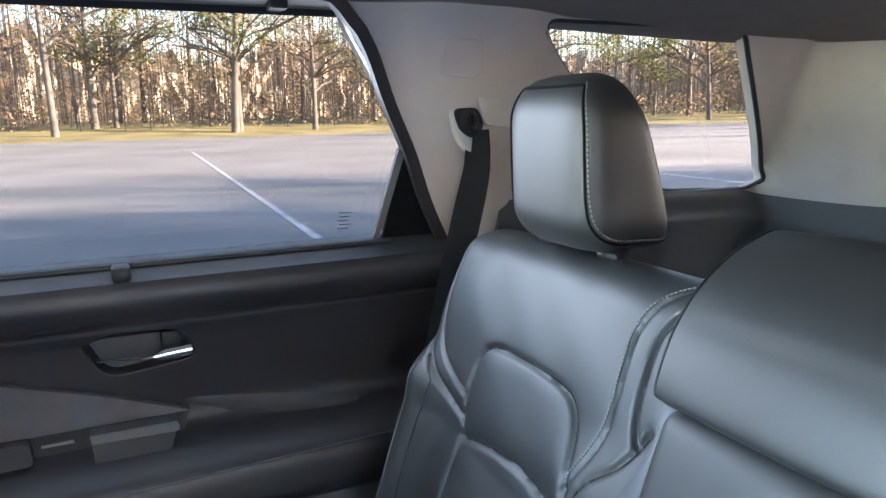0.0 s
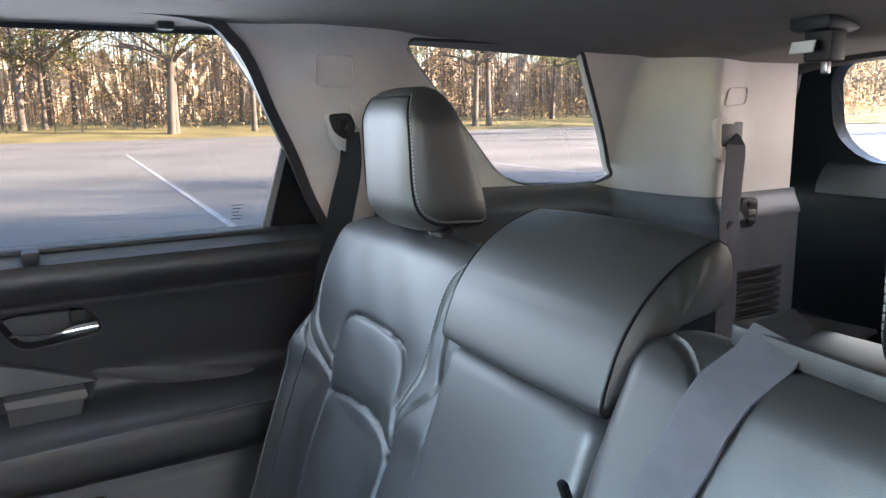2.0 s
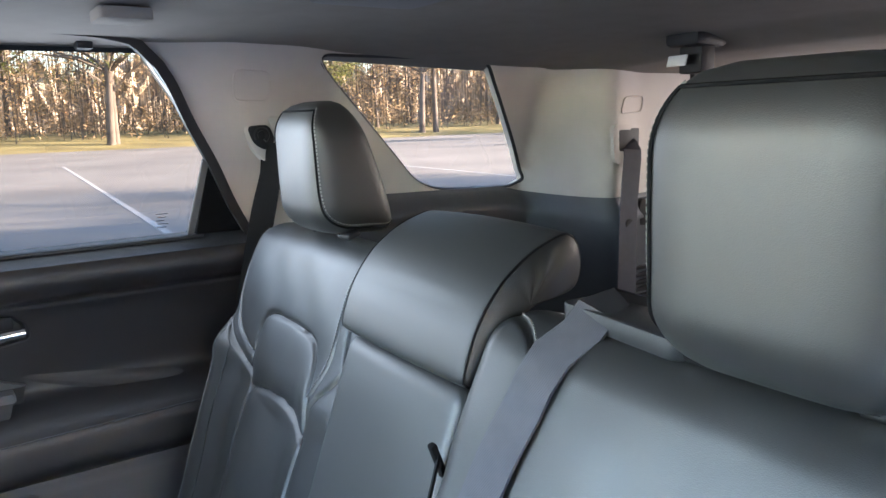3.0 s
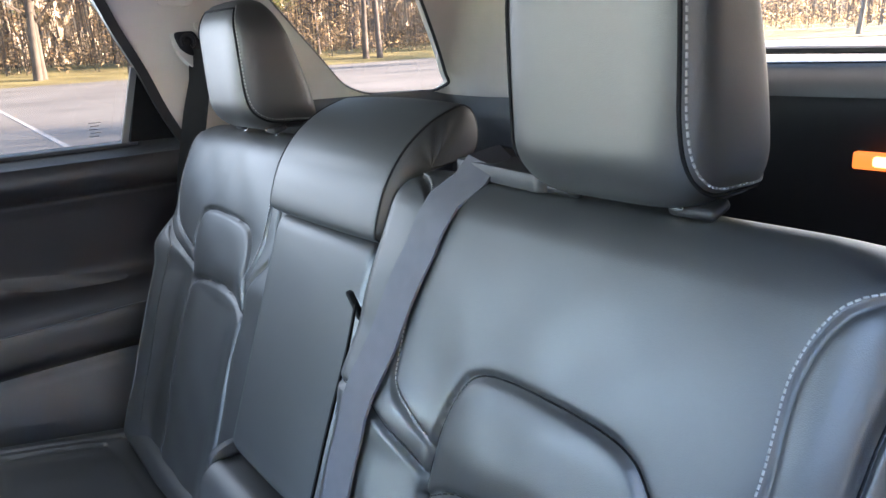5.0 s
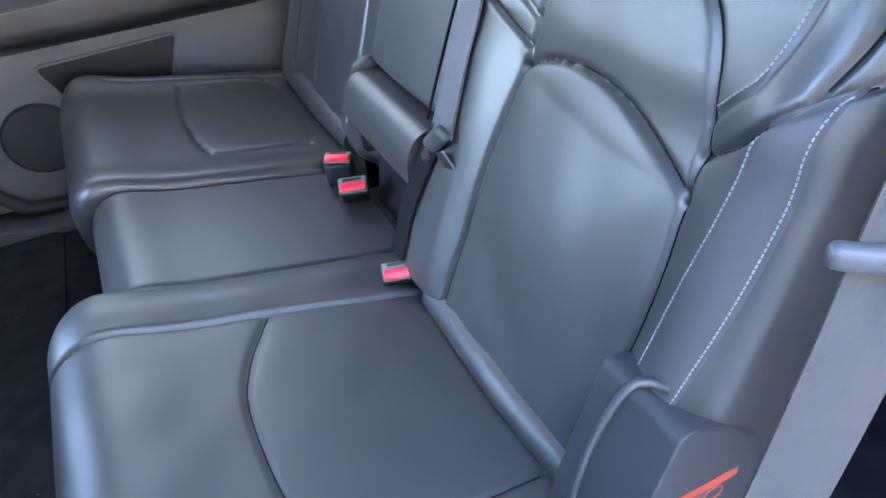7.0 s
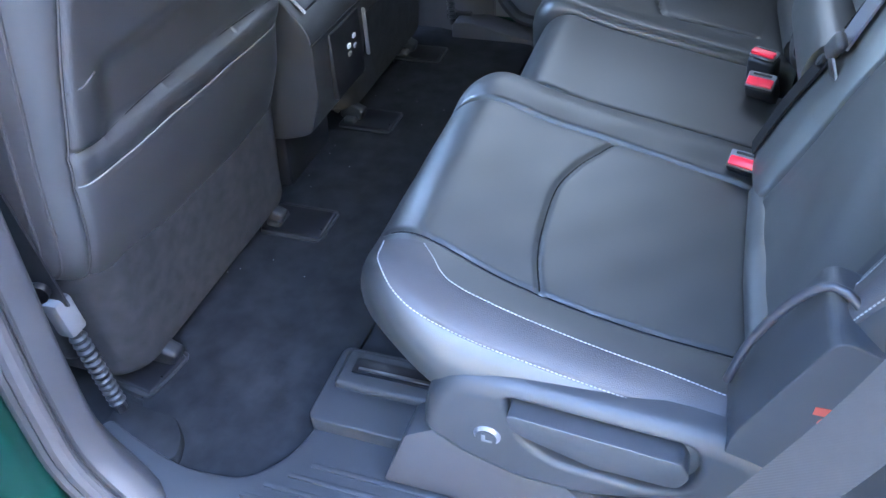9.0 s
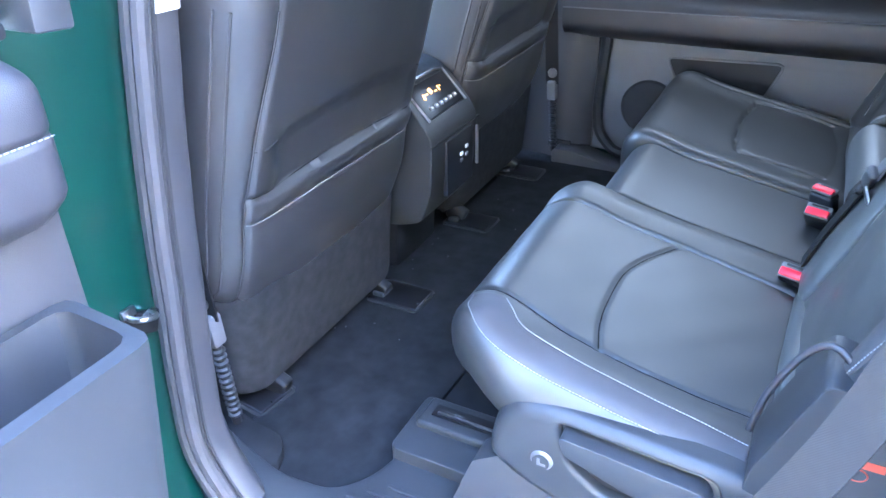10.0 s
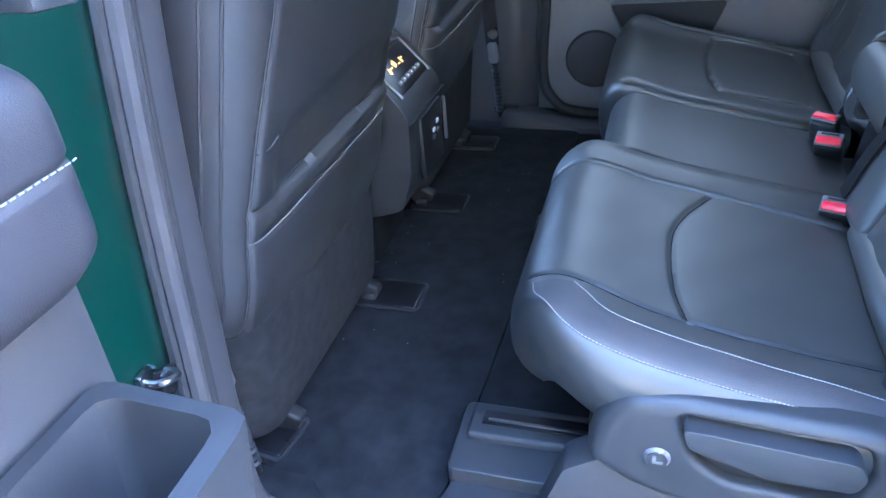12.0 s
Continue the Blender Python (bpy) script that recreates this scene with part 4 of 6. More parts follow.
def right_rim(z):
    return HX1 - 0.012 - 0.03 * float(smooth01(np.array(z), 1.20, 1.262)) ** 2 - 0.02 * float(smooth01(np.array(1.12 - z), 0.0, 0.03)) + 0.02 * float(smooth01(np.array(1.05 - z), 0, 0.5))


zz2 = np.linspace(1.095, 1.262, 60)
P = np.array([[(x0 + (right_rim(z) - x0) * t, door_face(x0 + (HX1 - x0) * t, z), z) for t in np.concatenate([np.linspace(0, 0.94, 14), np.linspace(0.945, 1, 12)])] for z in zz2 for x0 in (HX0,)])
part("upper_trim", sheet(P, (0, 1, 0), 0.06), DOOR_SOFT, od, "soft black upper trim with white stitching")


def open_stitch(A, B):
    return np.stack([A, np.array([door_face(a, b) - 0.002 for a, b in zip(np.ravel(A), np.ravel(B))]).reshape(np.shape(A)), B], -1)


part("stitching", stitches(np.array([(HX1 - 0.022, 1.174), (-1.10, 1.174), (-1.30, 1.174)]), open_stitch, 0.0042, 0.0064, 0.0007), THREAD, od, "white contrast stitching")
P = np.array([[(HX0 + (-0.926 - HX0) * t, 0.438 + 0.02 * max(0, t - 0.97) / 0.03, z) for t in np.linspace(0, 1, 20)] for z in np.linspace(0.52, 1.11, 20)])
part("lower_trim", sheet(P, (0, 1, 0), 0.03), TRIM_GREY, od, "grey hard plastic lower trim")
# storage bin: walls and floor
bin_out = rounded([(-0.962, 0.43), (-0.972, 0.296), (-1.62, 0.292), (-1.62, 0.43)], 0.016, 5)
bin_in = rounded([(-0.980, 0.414), (-0.986, 0.312), (-1.60, 0.310), (-1.60, 0.414)], 0.02, 6)


def bin_wall():
    n = 120
    o, i = even(bin_out, n), even(bin_in, n)
    c = np.mean(o, 0)

    def at(p, z, k=1.0):
        return [(c[0] + (q[0] - c[0]) * k - 0.10 * max(0, 1.0 - z) * 0.5, q[1] + (0.43 - q[1]) * 0.9 * max(0, 1.0 - z), z) for q in p]
    # the rim starts on the side nearest the same corner
    i = np.roll(i, -int(np.argmin(np.linalg.norm(i - o[0], axis=1))), 0)
    loops = [at(o, 0.69), at(o, 0.985), at(o * 0.997 + c * 0.003, 0.998), at(i * 0.99 + o * 0.01, 1.0), at(i, 0.996), at(i, 0.94, 0.995), at(i, 0.735, 0.965)]
    vs = [p for q in loops for p in q]
    fs = [(j * n + k, j * n + (k + 1) % n, (j + 1) * n + (k + 1) % n, (j + 1) * n + k) for j in range(len(loops) - 1) for k in range(n)]
    return vs, fs + [tuple(range(n))[::-1], tuple((len(loops) - 1) * n + k for k in range(n))]


part("storage_bin", bin_wall(), PLASTIC, od, "deep charcoal storage bin in the door")
part("bin_divider", box_at((-1.13, 0.35, 0.72), (-1.075, 0.415, 0.80), 0.012, 3), PLASTIC, od)
part("bin_rib", rbox((0.02, 0.05, 0.09), 0.006, 2, pose(-1.15, 0.375, 0.86)), GREY_PLASTIC, od)
part("outer_skin", box_at((HX0, 0.50, 0.42), (-0.95, 0.53, 1.24), 0.015, 3), PAINT, od, "dark green painted door shell")
part("shell_edge", box_at((-0.965, 0.455, 0.44), (-0.935, 0.515, 1.24), 0.008, 2), PAINT, od)
part("sill_cap", box_at((HX0, 0.40, 1.255), (-0.955, 0.50, 1.272), 0.006, 2), PLASTIC_BLACK, od)
part("frame_post", prism([(-0.935, 1.26), (-0.895, 1.66), (-0.955, 1.66), (-0.985, 1.26)], "y", 0.44, 0.49, 0.006), PAINT, od, "dark green painted window frame")
part("frame_end", rbox((0.04, 0.05, 0.12), 0.004, 2, pose(-0.915, 0.415, 1.315, 0, 4, 0)), PLASTIC, od, "grey end piece of the window frame with a bolt")
part("frame_bolt", cyl((-0.915, 0.39, 1.345), (-0.915, 0.378, 1.345), 0.009, 14), STEEL, od)
part("frame_seal", prism([(-0.987, 1.27), (-0.958, 1.66), (-0.968, 1.66), (-0.997, 1.27)], "y", 0.435, 0.475, 0.003), RUBBER, od)
part("frame_top", sweep([(-0.91, 0.47, 1.66), (-1.9, 0.47, 1.62)], flat(0.05, 0.05), (0, 0, 1)), PAINT, od)
part("window_pane", ([(-1.90, 0.465, 1.26), (-0.985, 0.465, 1.26), (-0.96, 0.465, 1.64), (-1.90, 0.465, 1.64)], [(0, 1, 2, 3)]), GLASS, od, "tinted window pane")

# ---- rear seats ----
SLOPE = 0.36


def back_base(y0):
    def base(A, B):
        return np.stack([A, y0 - SLOPE * (B - 0.80) - 0.8 * np.clip(B - 1.2, 0, None) ** 2, B], -1)
    return base


PANEL_TOP = [(-0.553, 1.036), (-0.55, 1.08), (-0.538, 1.13), (-0.518, 1.165), (-0.49, 1.184), (-0.42, 1.19), (-0.345, 1.187), (-0.317, 1.165), (-0.302, 1.12), (-0.29, 1.058)]
ARC = [(-0.29, 1.058), (-0.33, 1.078), (-0.384, 1.086), (-0.43, 1.083), (-0.468, 1.074), (-0.52, 1.052), (-0.553, 1.036)]
LOW_OUT = [(-0.553, 1.036), (-0.562, 0.95), (-0.553, 0.80), (-0.545, 0.75)]
LOW_IN = [(-0.29, 1.058), (-0.274, 0.95), (-0.268, 0.80), (-0.268, 0.75)]
SHOULDER = [(-0.548, 1.098), (-0.57, 1.118), (-0.588, 1.139), (-0.597, 1.199), (-0.597, 1.262), (-0.614, 1.303), (-0.648, 1.322)]
WRAP = [(-0.552, 1.07), (-0.59, 1.095), (-0.629, 1.135), (-0.664, 1.176)]
ROLL = [(-0.628, 1.14), (-0.637, 1.20), (-0.643, 1.26), (-0.655, 1.295)]
INNER = [(-0.138, 1.335), (-0.178, 1.328), (-0.212, 1.30), (-0.222, 1.24), (-0.222, 1.18), (-0.232, 1.145), (-0.262, 1.126), (-0.298, 1.106)]
INNER2 = [(-0.135, 1.12), (-0.19, 1.118), (-0.24, 1.10), (-0.288, 1.08)]
STRIP_A = [(-0.610, 1.118), (-0.604, 1.05), (-0.597, 0.99), (-0.586, 0.90), (-0.574, 0.79)]
STRIP_B = [(-0.644, 1.155), (-0.645, 1.04), (-0.638, 0.93), (-0.624, 0.81)]


NEAR_LINES = dict(panel=PANEL_TOP, arc=ARC, low_out=LOW_OUT, low_in=LOW_IN, shoulder=SHOULDER, wrap=WRAP, roll=ROLL, inner=INNER, inner_low=INNER2, strip_a=STRIP_A, strip_b=STRIP_B)
FAR_LINES = dict(
    panel=[(0.500, 1.074), (0.504, 1.10), (0.504, 1.15), (0.496, 1.183), (0.472, 1.201), (0.40, 1.204), (0.320, 1.200), (0.288, 1.184), (0.268, 1.145), (0.258, 1.10), (0.256, 1.065)],
    arc=[(0.500, 1.074), (0.450, 1.086), (0.385, 1.092), (0.338, 1.091), (0.299, 1.082), (0.256, 1.065)],
    low_out=[(0.500, 1.074), (0.502, 1.0), (0.497, 0.92), (0.488, 0.84), (0.480, 0.75)],
    low_in=[(0.256, 1.065), (0.262, 1.0), (0.255, 0.92), (0.25, 0.84), (0.25, 0.75)],
    shoulder=[(0.628, 1.328), (0.637, 1.275), (0.630, 1.221), (0.613, 1.181), (0.579, 1.153), (0.538, 1.136), (0.504, 1.127)],
    wrap=[(0.660, 1.186), (0.625, 1.153), (0.590, 1.128), (0.547, 1.109), (0.503, 1.098)],
    roll=[(0.152, 1.332), (0.186, 1.314), (0.204, 1.288), (0.204, 1.25), (0.200, 1.21), (0.190, 1.185)],
    inner=[(0.150, 1.349), (0.190, 1.337), (0.222, 1.313), (0.236, 1.28), (0.234, 1.24), (0.230, 1.20), (0.236, 1.165), (0.250, 1.130), (0.259, 1.108)],
    inner_low=[(0.176, 1.20), (0.200, 1.16), (0.232, 1.130), (0.248, 1.10), (0.256, 1.07)],
    strip_a=[(0.592, 1.118), (0.602, 1.05), (0.600, 0.95), (0.590, 0.79)],
    strip_b=[(0.624, 1.149), (0.640, 1.10), (0.644, 1.033), (0.639, 0.97), (0.630, 0.81)])


def back_shape(far):
    L = FAR_LINES if far else NEAR_LINES

    def extra(A, B):
        X = 0.015 - A if far else A
        low_half = 1 - smooth01(B, 1.10, 1.19)
        o = 0.028 * smooth01(-X, 0.53, 0.635) * low_half + 0.014 * smooth01(X, -0.30, -0.22) * low_half
        o = o + 0.010 * smooth01(B, 1.07, 1.13) + 0.010 * np.exp(-((B - 0.95) / 0.09) ** 2) * np.exp(-((X + 0.41) / 0.10) ** 2)
        # soft sags and pulls of the hide
        return o + 0.0007 * np.sin(X * 61 + B * 13) * np.sin(B * 47 - X * 9) + 0.0012 * np.sin(X * 17 + 2.0 * np.sin(B * 11)) * np.sin(B * 19 + 0.6)
    seams = [(L["panel"], 0.006, 0.0034), (L["arc"], 0.008, 0.0036), (L["low_out"], 0.005, 0.0034), (L["low_in"], 0.006, 0.0034), (L["shoulder"], 0.004, 0.003), (L["wrap"], 0.009, 0.0036), (L["roll"], 0.008, 0.0036), (L["inner"], 0.005, 0.003), (L["inner_low"], 0.007, 0.0034)]
    a0, a1 = (0.143, 0.672) if far else (-0.657, -0.128)
    corner = (0.02, 0.02, 0.03, 0.055) if far else (0.02, 0.02, 0.055, 0.03)
    rim = (0.040, 0.05, 0.02, 0.045) if far else (0.05, 0.028, 0.02, 0.045)
    raised = [(L["panel"], 0.004, 0.016), (L["arc"] + (L["low_in"][1:] + L["low_out"][:0:-1] if far else L["low_out"][1:] + L["low_in"][:0:-1]), 0.006, 0.02)]
    return Soft(back_base(-0.335 if far else -0.272), (0, 0.94, 0.34), a0, a1, 0.74, 1.345, rim, corner, seams, raised, extra)


def headrest(parent, x, y, z, w=0.172, h=0.195):
    """A deep head restraint, thick at its foot and thin at its top: stitched side panels, two posts. y is its front, z its foot."""
    rows, k = 40, 64

    def skin_at(a, t, lift=0.0):
        q, p = min(1.0, t), 1 - min(1.0, t)
        front = y + 0.002 * q - 0.050 * float(fall(np.array(q), 0.24)) / 0.24 - 0.040 * float(fall(np.array(p), 0.26)) / 0.26
        back = y - 0.150 + 0.070 * q ** 1.25 + 0.006 * float(fall(np.array(q), 0.12)) / 0.12 + 0.022 * float(fall(np.array(p), 0.30)) / 0.30
        half = w / 2 * (0.95 + 0.07 * math.sin(math.pi * min(1, q * 0.9 + 0.05))) - 0.034 * float(fall(np.array(q), 0.22)) / 0.22 - 0.046 * float(fall(np.array(p), 0.30)) / 0.30
        c, d = math.cos(a), math.sin(a)
        e = 0.44 if d > 0 else 0.52
        px, py = math.copysign(abs(c) ** e, c), math.copysign(abs(d) ** e, d)
        taper = 1.0 - 0.03 * max(0.0, -py)
        return np.array((x + (half + lift) * taper * px, (front + back) / 2 + ((front - back) / 2 + lift) * py, z + t * h))
    P = [[tuple(skin_at(2 * math.pi * j / k, i / (rows - 1))) for j in range(k)] for i in range(rows)]
    vs = [p for q in P for p in q]
    fs = [(i * k + j, i * k + (j + 1) % k, (i + 1) * k + (j + 1) % k, (i + 1) * k + j) for i in range(rows - 1) for j in range(k)]
    head = part("headrest", (vs, fs + [tuple(range(k))[::-1], tuple((rows - 1) * k + j for j in range(k))]), LEATHER, parent, "black leather headrest with white stitching", smooth=60)
    way = curve([(0.74, 0.93), (0.80, 0.80), (0.82, 0.50), (0.78, 0.30), (0.60, 0.16), (0.20, 0.075), (-0.35, 0.05), (-0.75, 0.08)], 0.02)
    for sgn in (-1, 1):
        line = np.array([skin_at(q if sgn > 0 else math.pi - q, t, 0.0008) for q, t in way])
        part("seam", tube(line, 0.0016, 6, (sgn, 0.2, 0)), MATTE_BLACK, head)
        L = even_line(np.array([skin_at((q - 0.10) if sgn > 0 else math.pi - q + 0.10, t + 0.018, 0.0010) for q, t in way]), int(0.25 / 0.0046))
        part("stitching", merge(*[sweep([p, p + (q - p) * 0.66], disc(0.0010, 5), (sgn, 0.3, 0)) for p, q in zip(L[:-1], L[1:])]), THREAD, head, "white contrast stitching")
    edge = np.array([skin_at(q, 0.93, 0.0008) for q in np.linspace(0.74, math.pi - 0.74, 30)])
    part("top_seam", tube(edge, 0.0016, 6, (0, 1, 0)), MATTE_BLACK, head)
    for dx in (-0.063, 0.063):
        post = part("post", cyl((x + dx, y - 0.062, z - 0.05), (x + dx, y - 0.064, z + 0.03), 0.0065, 14), CHROME, parent, "chrome headrest post")
        part("collar", rbox((0.040, 0.024, 0.010), 0.0045, 3, pose(x + dx, y - 0.060, z + 0.002, -18)), PLASTIC_BLACK, post)
        part("collar_button", rbox((0.012, 0.006, 0.006), 0.002, 2, pose(x + dx + 0.010, y - 0.049, z + 0.003, -18)), CHROME, post)


def dressed_back(parent, far):
    L = FAR_LINES if far else NEAR_LINES
    b = back_shape(far)
    back = part("backrest", b.shape(*((200, 230) if far else (240, 290)), 0.12, np.array((0, -0.66, -0.75)), 0.012), LEATHER, parent, "black leather backrest with stitched seams", smooth=70)
    part("side_insert", b.strip(L["strip_a"], L["strip_b"]), LEATHER if far else LEATHER_GREY, back, "grey perforated insert", smooth=60)
    for key in ("panel", "arc", "low_out", "low_in", "wrap", "roll", "inner_low"):
        c = even_line(curve(L[key], 0.008), 64)[2:-3]
        c = c[np.abs(c[:, 0] - 0.0075) < 0.655]
        part("seam", tube(b(c[:, 0], c[:, 1], 0.0010), 0.0009, 5, (0, 1, 0.3)), MATTE_BLACK, back)
    s = -1 if far else 1
    for key, dx, dz in (("shoulder", 0.004, 0.004), ("inner", -0.004, 0.003), ("strip_a", 0.003, 0), ("strip_b", 0.003, 0)):
        if far and key == "strip_a":
            continue
        c = curve([(x + s * dx, h + dz) for x, h in L[key]], 0.008)
        part("stitching", stitches(c[1:-1], lambda A, B: b(A, B, 0.0022 if far else 0.0012), w=0.0010 if far else 0.0008), THREAD, back, "white contrast stitching")
    return b


near = thing("rear_bench_seat", "black leather double rear seat with folded centre armrest", "car seat", (-0.3, -0.1, FLOOR), group="rear seats")
far_seat = thing("outer_bench_seat", "black leather outer rear seat beside the far door", "car seat", (0.45, -0.1, FLOOR), group="rear seats")
near_back = dressed_back(near, False)
dressed_back(far_seat, True)
headrest(near, -0.420, -0.440, 1.340, 0.182, 0.208)
headrest(far_seat, 0.402, -0.494, 1.342, 0.176, 0.206)

# centre back: armrest pad, its hinge roll, and the wide low headrest
mid = Soft(back_base(-0.282), (0, 0.94, 0.34), -0.124, 0.138, 0.935, 1.262, (0.02, 0.02, 0.02, 0.025), (0.015, 0.015, 0.02, 0.02), [], [], lambda A, B: 0.006 * np.cos((A - 0.005) * 10) - 0.002)
part("centre_backrest", mid.shape(50, 60, 0.09), LEATHER, near, "plain black leather centre pad", smooth=70)
part("back_panel", box_at((-0.64, -0.66, 0.60), (0.66, -0.62, 1.24), 0.01), SEAT_CARPET, near, "felt rear of the backrests")
part("back_core", prism([(-0.60, 0.55), (-0.52, 1.24), (-0.46, 1.24), (-0.33, 0.80), (-0.30, 0.55)], "x", -0.13, 0.14, 0.01), PLASTIC_BLACK, near)
P = [[(x, -0.318 - 0.36 * (zc - 0.885) + 0.035 * math.cos(a), zc + 0.052 * math.sin(a)) for a in np.linspace(-1.9, 1.9, 16)] for x in edge_steps(-0.125, 0.125, 26) for zc in (0.875,)]
part("hinge_roll", sheet(np.array(P), (0, -1, 0), 0.05), LEATHER, near, "rounded leather hinge cover of the armrest", smooth=60)
part("side_plate", prism(rounded([(-0.30, 0.78), (-0.30, 0.93), (-0.33, 0.945), (-0.37, 0.94), (-0.37, 0.78)], 0.015), "x", 0.128, 0.142, 0.004), PLASTIC, near)
prof = curve([(-0.440, 1.264), (-0.448, 1.295), (-0.463, 1.326), (-0.489, 1.357), (-0.524, 1.381), (-0.558, 1.394), (-0.578, 1.397), (-0.591, 1.386), (-0.596, 1.362), (-0.588, 1.340), (-0.562, 1.334), (-0.525, 1.327), (-0.500, 1.308), (-0.474, 1.276), (-0.456, 1.258)], 0.006, True)
cy, cz = prof.mean(0)
P = []
for x in np.concatenate([np.linspace(-0.1245, -0.114, 7), np.linspace(-0.10, 0.118, 14), np.linspace(0.128, 0.1385, 7)]):
    e = max(0.0, abs(x - 0.007) - 0.122) / 0.0095
    k = 1 - 0.035 * (1 - math.sqrt(max(0, 1 - min(1, e) ** 2))) + 0.02 * max(0.0, 1 - ((x - 0.007) / 0.13) ** 2)
    P.append([(x, cy + (p - cy) * (1 + (k - 1) * 0.6), cz + (q - cz) * k + (0.003 * max(0.0, 1 - ((x - 0.007) / 0.13) ** 2) if q > cz else 0)) for p, q in prof])
n, m = len(P), len(prof)
vs = [p for q in P for p in q]
fs = [(i * m + j, i * m + (j + 1) % m, (i + 1) * m + (j + 1) % m, (i + 1) * m + j) for i in range(n - 1) for j in range(m)]
low_head = part("centre_headrest", (vs, fs + [tuple(range(m))[::-1], tuple((n - 1) * m + j for j in range(m))]), LEATHER, near, "wide low leather centre headrest with piping", smooth=60)
for x, sgn in ((-0.1245, -1), (0.1385, 1)):
    loops = []
    for k in (0.965, 0.93, 0.86, 0.72, 0.50, 0.25, 0.04):
        loop = []
        for j, (p, q) in enumerate(prof):
            pucker = math.sin(j * 0.95) * math.exp(-((p + 0.545) / 0.035) ** 2) * (1 if q > cz else 0.2)
            loop.append((x + sgn * (0.013 * (1 - k ** 3) + 0.0022 * pucker * k * (1 - k) * 4), cy + (p - cy) * k, cz + (q - cz) * k))
        loops.append(loop)
    vs = [p for q in loops for p in q]
    fs = [(i * m + j, i * m + (j + 1) % m, (i + 1) * m + (j + 1) % m, (i + 1) * m + j) for i in range(len(loops) - 1) for j in range(m)]
    part("side_panel", (vs, fs + [tuple((len(loops) - 1) * m + j for j in range(m))]), LEATHER, low_head, "gathered leather side panel", smooth=60)
    part("piping", tube([(x - sgn * 0.001, cy + (p - cy) * 0.985, cz + (q - cz) * 0.985) for p, q in prof], 0.0014, 6, (1, 0, 0), True), PLASTIC_BLACK, low_head)

# cushions
def cush_base(drop):
    return lambda A, B: np.stack([A, B, 0.775 - drop + 0.2 * B], -1)


SEAM1 = [(-0.163, 0.21), (-0.164, 0.10), (-0.168, -0.05), (-0.19, -0.28)]
LSEAM = [(-0.492, 0.19), (-0.512, 0.09), (-0.529, -0.01), (-0.537, -0.12), (-0.527, -0.24)]
PFRONT = [(-0.529, -0.01), (-0.467, 0.006), (-0.40, 0.012), (-0.318, 0.010), (-0.256, -0.008), (-0.21, -0.03), (-0.172, -0.05)]
CS_A = [(-0.522, 0.130), (-0.545, 0.110), (-0.566, 0.094), (-0.579, 0.070), (-0.590, 0.0), (-0.596, -0.06), (-0.600, -0.16), (-0.604, -0.22)]
CS_B = [(-0.517, 0.184), (-0.560, 0.173), (-0.596, 0.152), (-0.618, 0.130), (-0.632, 0.095), (-0.637, 0.03), (-0.639, -0.06), (-0.640, -0.147), (-0.642, -0.215)]


def near_extra(A, B):
    o = 0.020 * np.exp(-((A + 0.60) / 0.055) ** 2) + 0.005 * np.exp(-((A + 0.115) / 0.03) ** 2)
    return o + 0.010 * np.exp(-((B - 0.13) / 0.06) ** 2) + 0.0006 * np.sin(A * 53 + B * 17) * np.sin(B * 41)


nc = Soft(cush_base(0.0), (0, 0, 1), -0.656, -0.068, -0.275, 0.218, (0.034, 0.02, 0.0, 0.085), (0.03, 0.0, 0.17, 0.07), [(SEAM1, 0.010, 0.0045), (LSEAM, 0.0045, 0.0035), (PFRONT, 0.0045, 0.0035)], [(PFRONT + [(-0.185, -0.26), (-0.52, -0.26)], 0.0025, 0.022)], near_extra)
cushion = part("cushion", nc.shape(220, 190, 0.115, None, 0.05), LEATHER, near, "black leather seat cushion with a stitched side band", smooth=70)
for line in (SEAM1, LSEAM, PFRONT):
    c = even_line(curve(line, 0.008), 60)[1:-1]
    part("seam", tube(nc(c[:, 0], c[:, 1], 0.0012), 0.0010, 5), MATTE_BLACK, cushion)
part("side_band", nc.strip(CS_A, CS_B, 60, 9), LEATHER_GREY, cushion, "grey perforated side band", smooth=60)
for line in (CS_A, CS_B):
    part("stitching", stitches(curve(line, 0.008), lambda A, B: nc(A, B, 0.0020), w=0.0008), THREAD, cushion, "white contrast stitching")
mc = Soft(cush_base(0.010), (0, 0, 1), -0.066, 0.224, -0.29, 0.145, (0.012, 0.012, 0.0, 0.07), (0, 0, 0.02, 0.02), [], [], lambda A, B: 0.004 * np.cos((A - 0.08) * 9) + 0.008 * np.exp(-((B - 0.09) / 0.05) ** 2))
part("centre_cushion", mc.shape(50, 60, 0.14, None, 0.02), LEATHER, near, "plain black leather centre cushion", smooth=70)


def far_extra(A, B):
    o = 0.018 * np.exp(-((A - 0.70) / 0.045) ** 2) + 0.005 * np.exp(-((A - 0.255) / 0.03) ** 2)
    return o + 0.010 * np.exp(-((B - 0.10) / 0.06) ** 2)


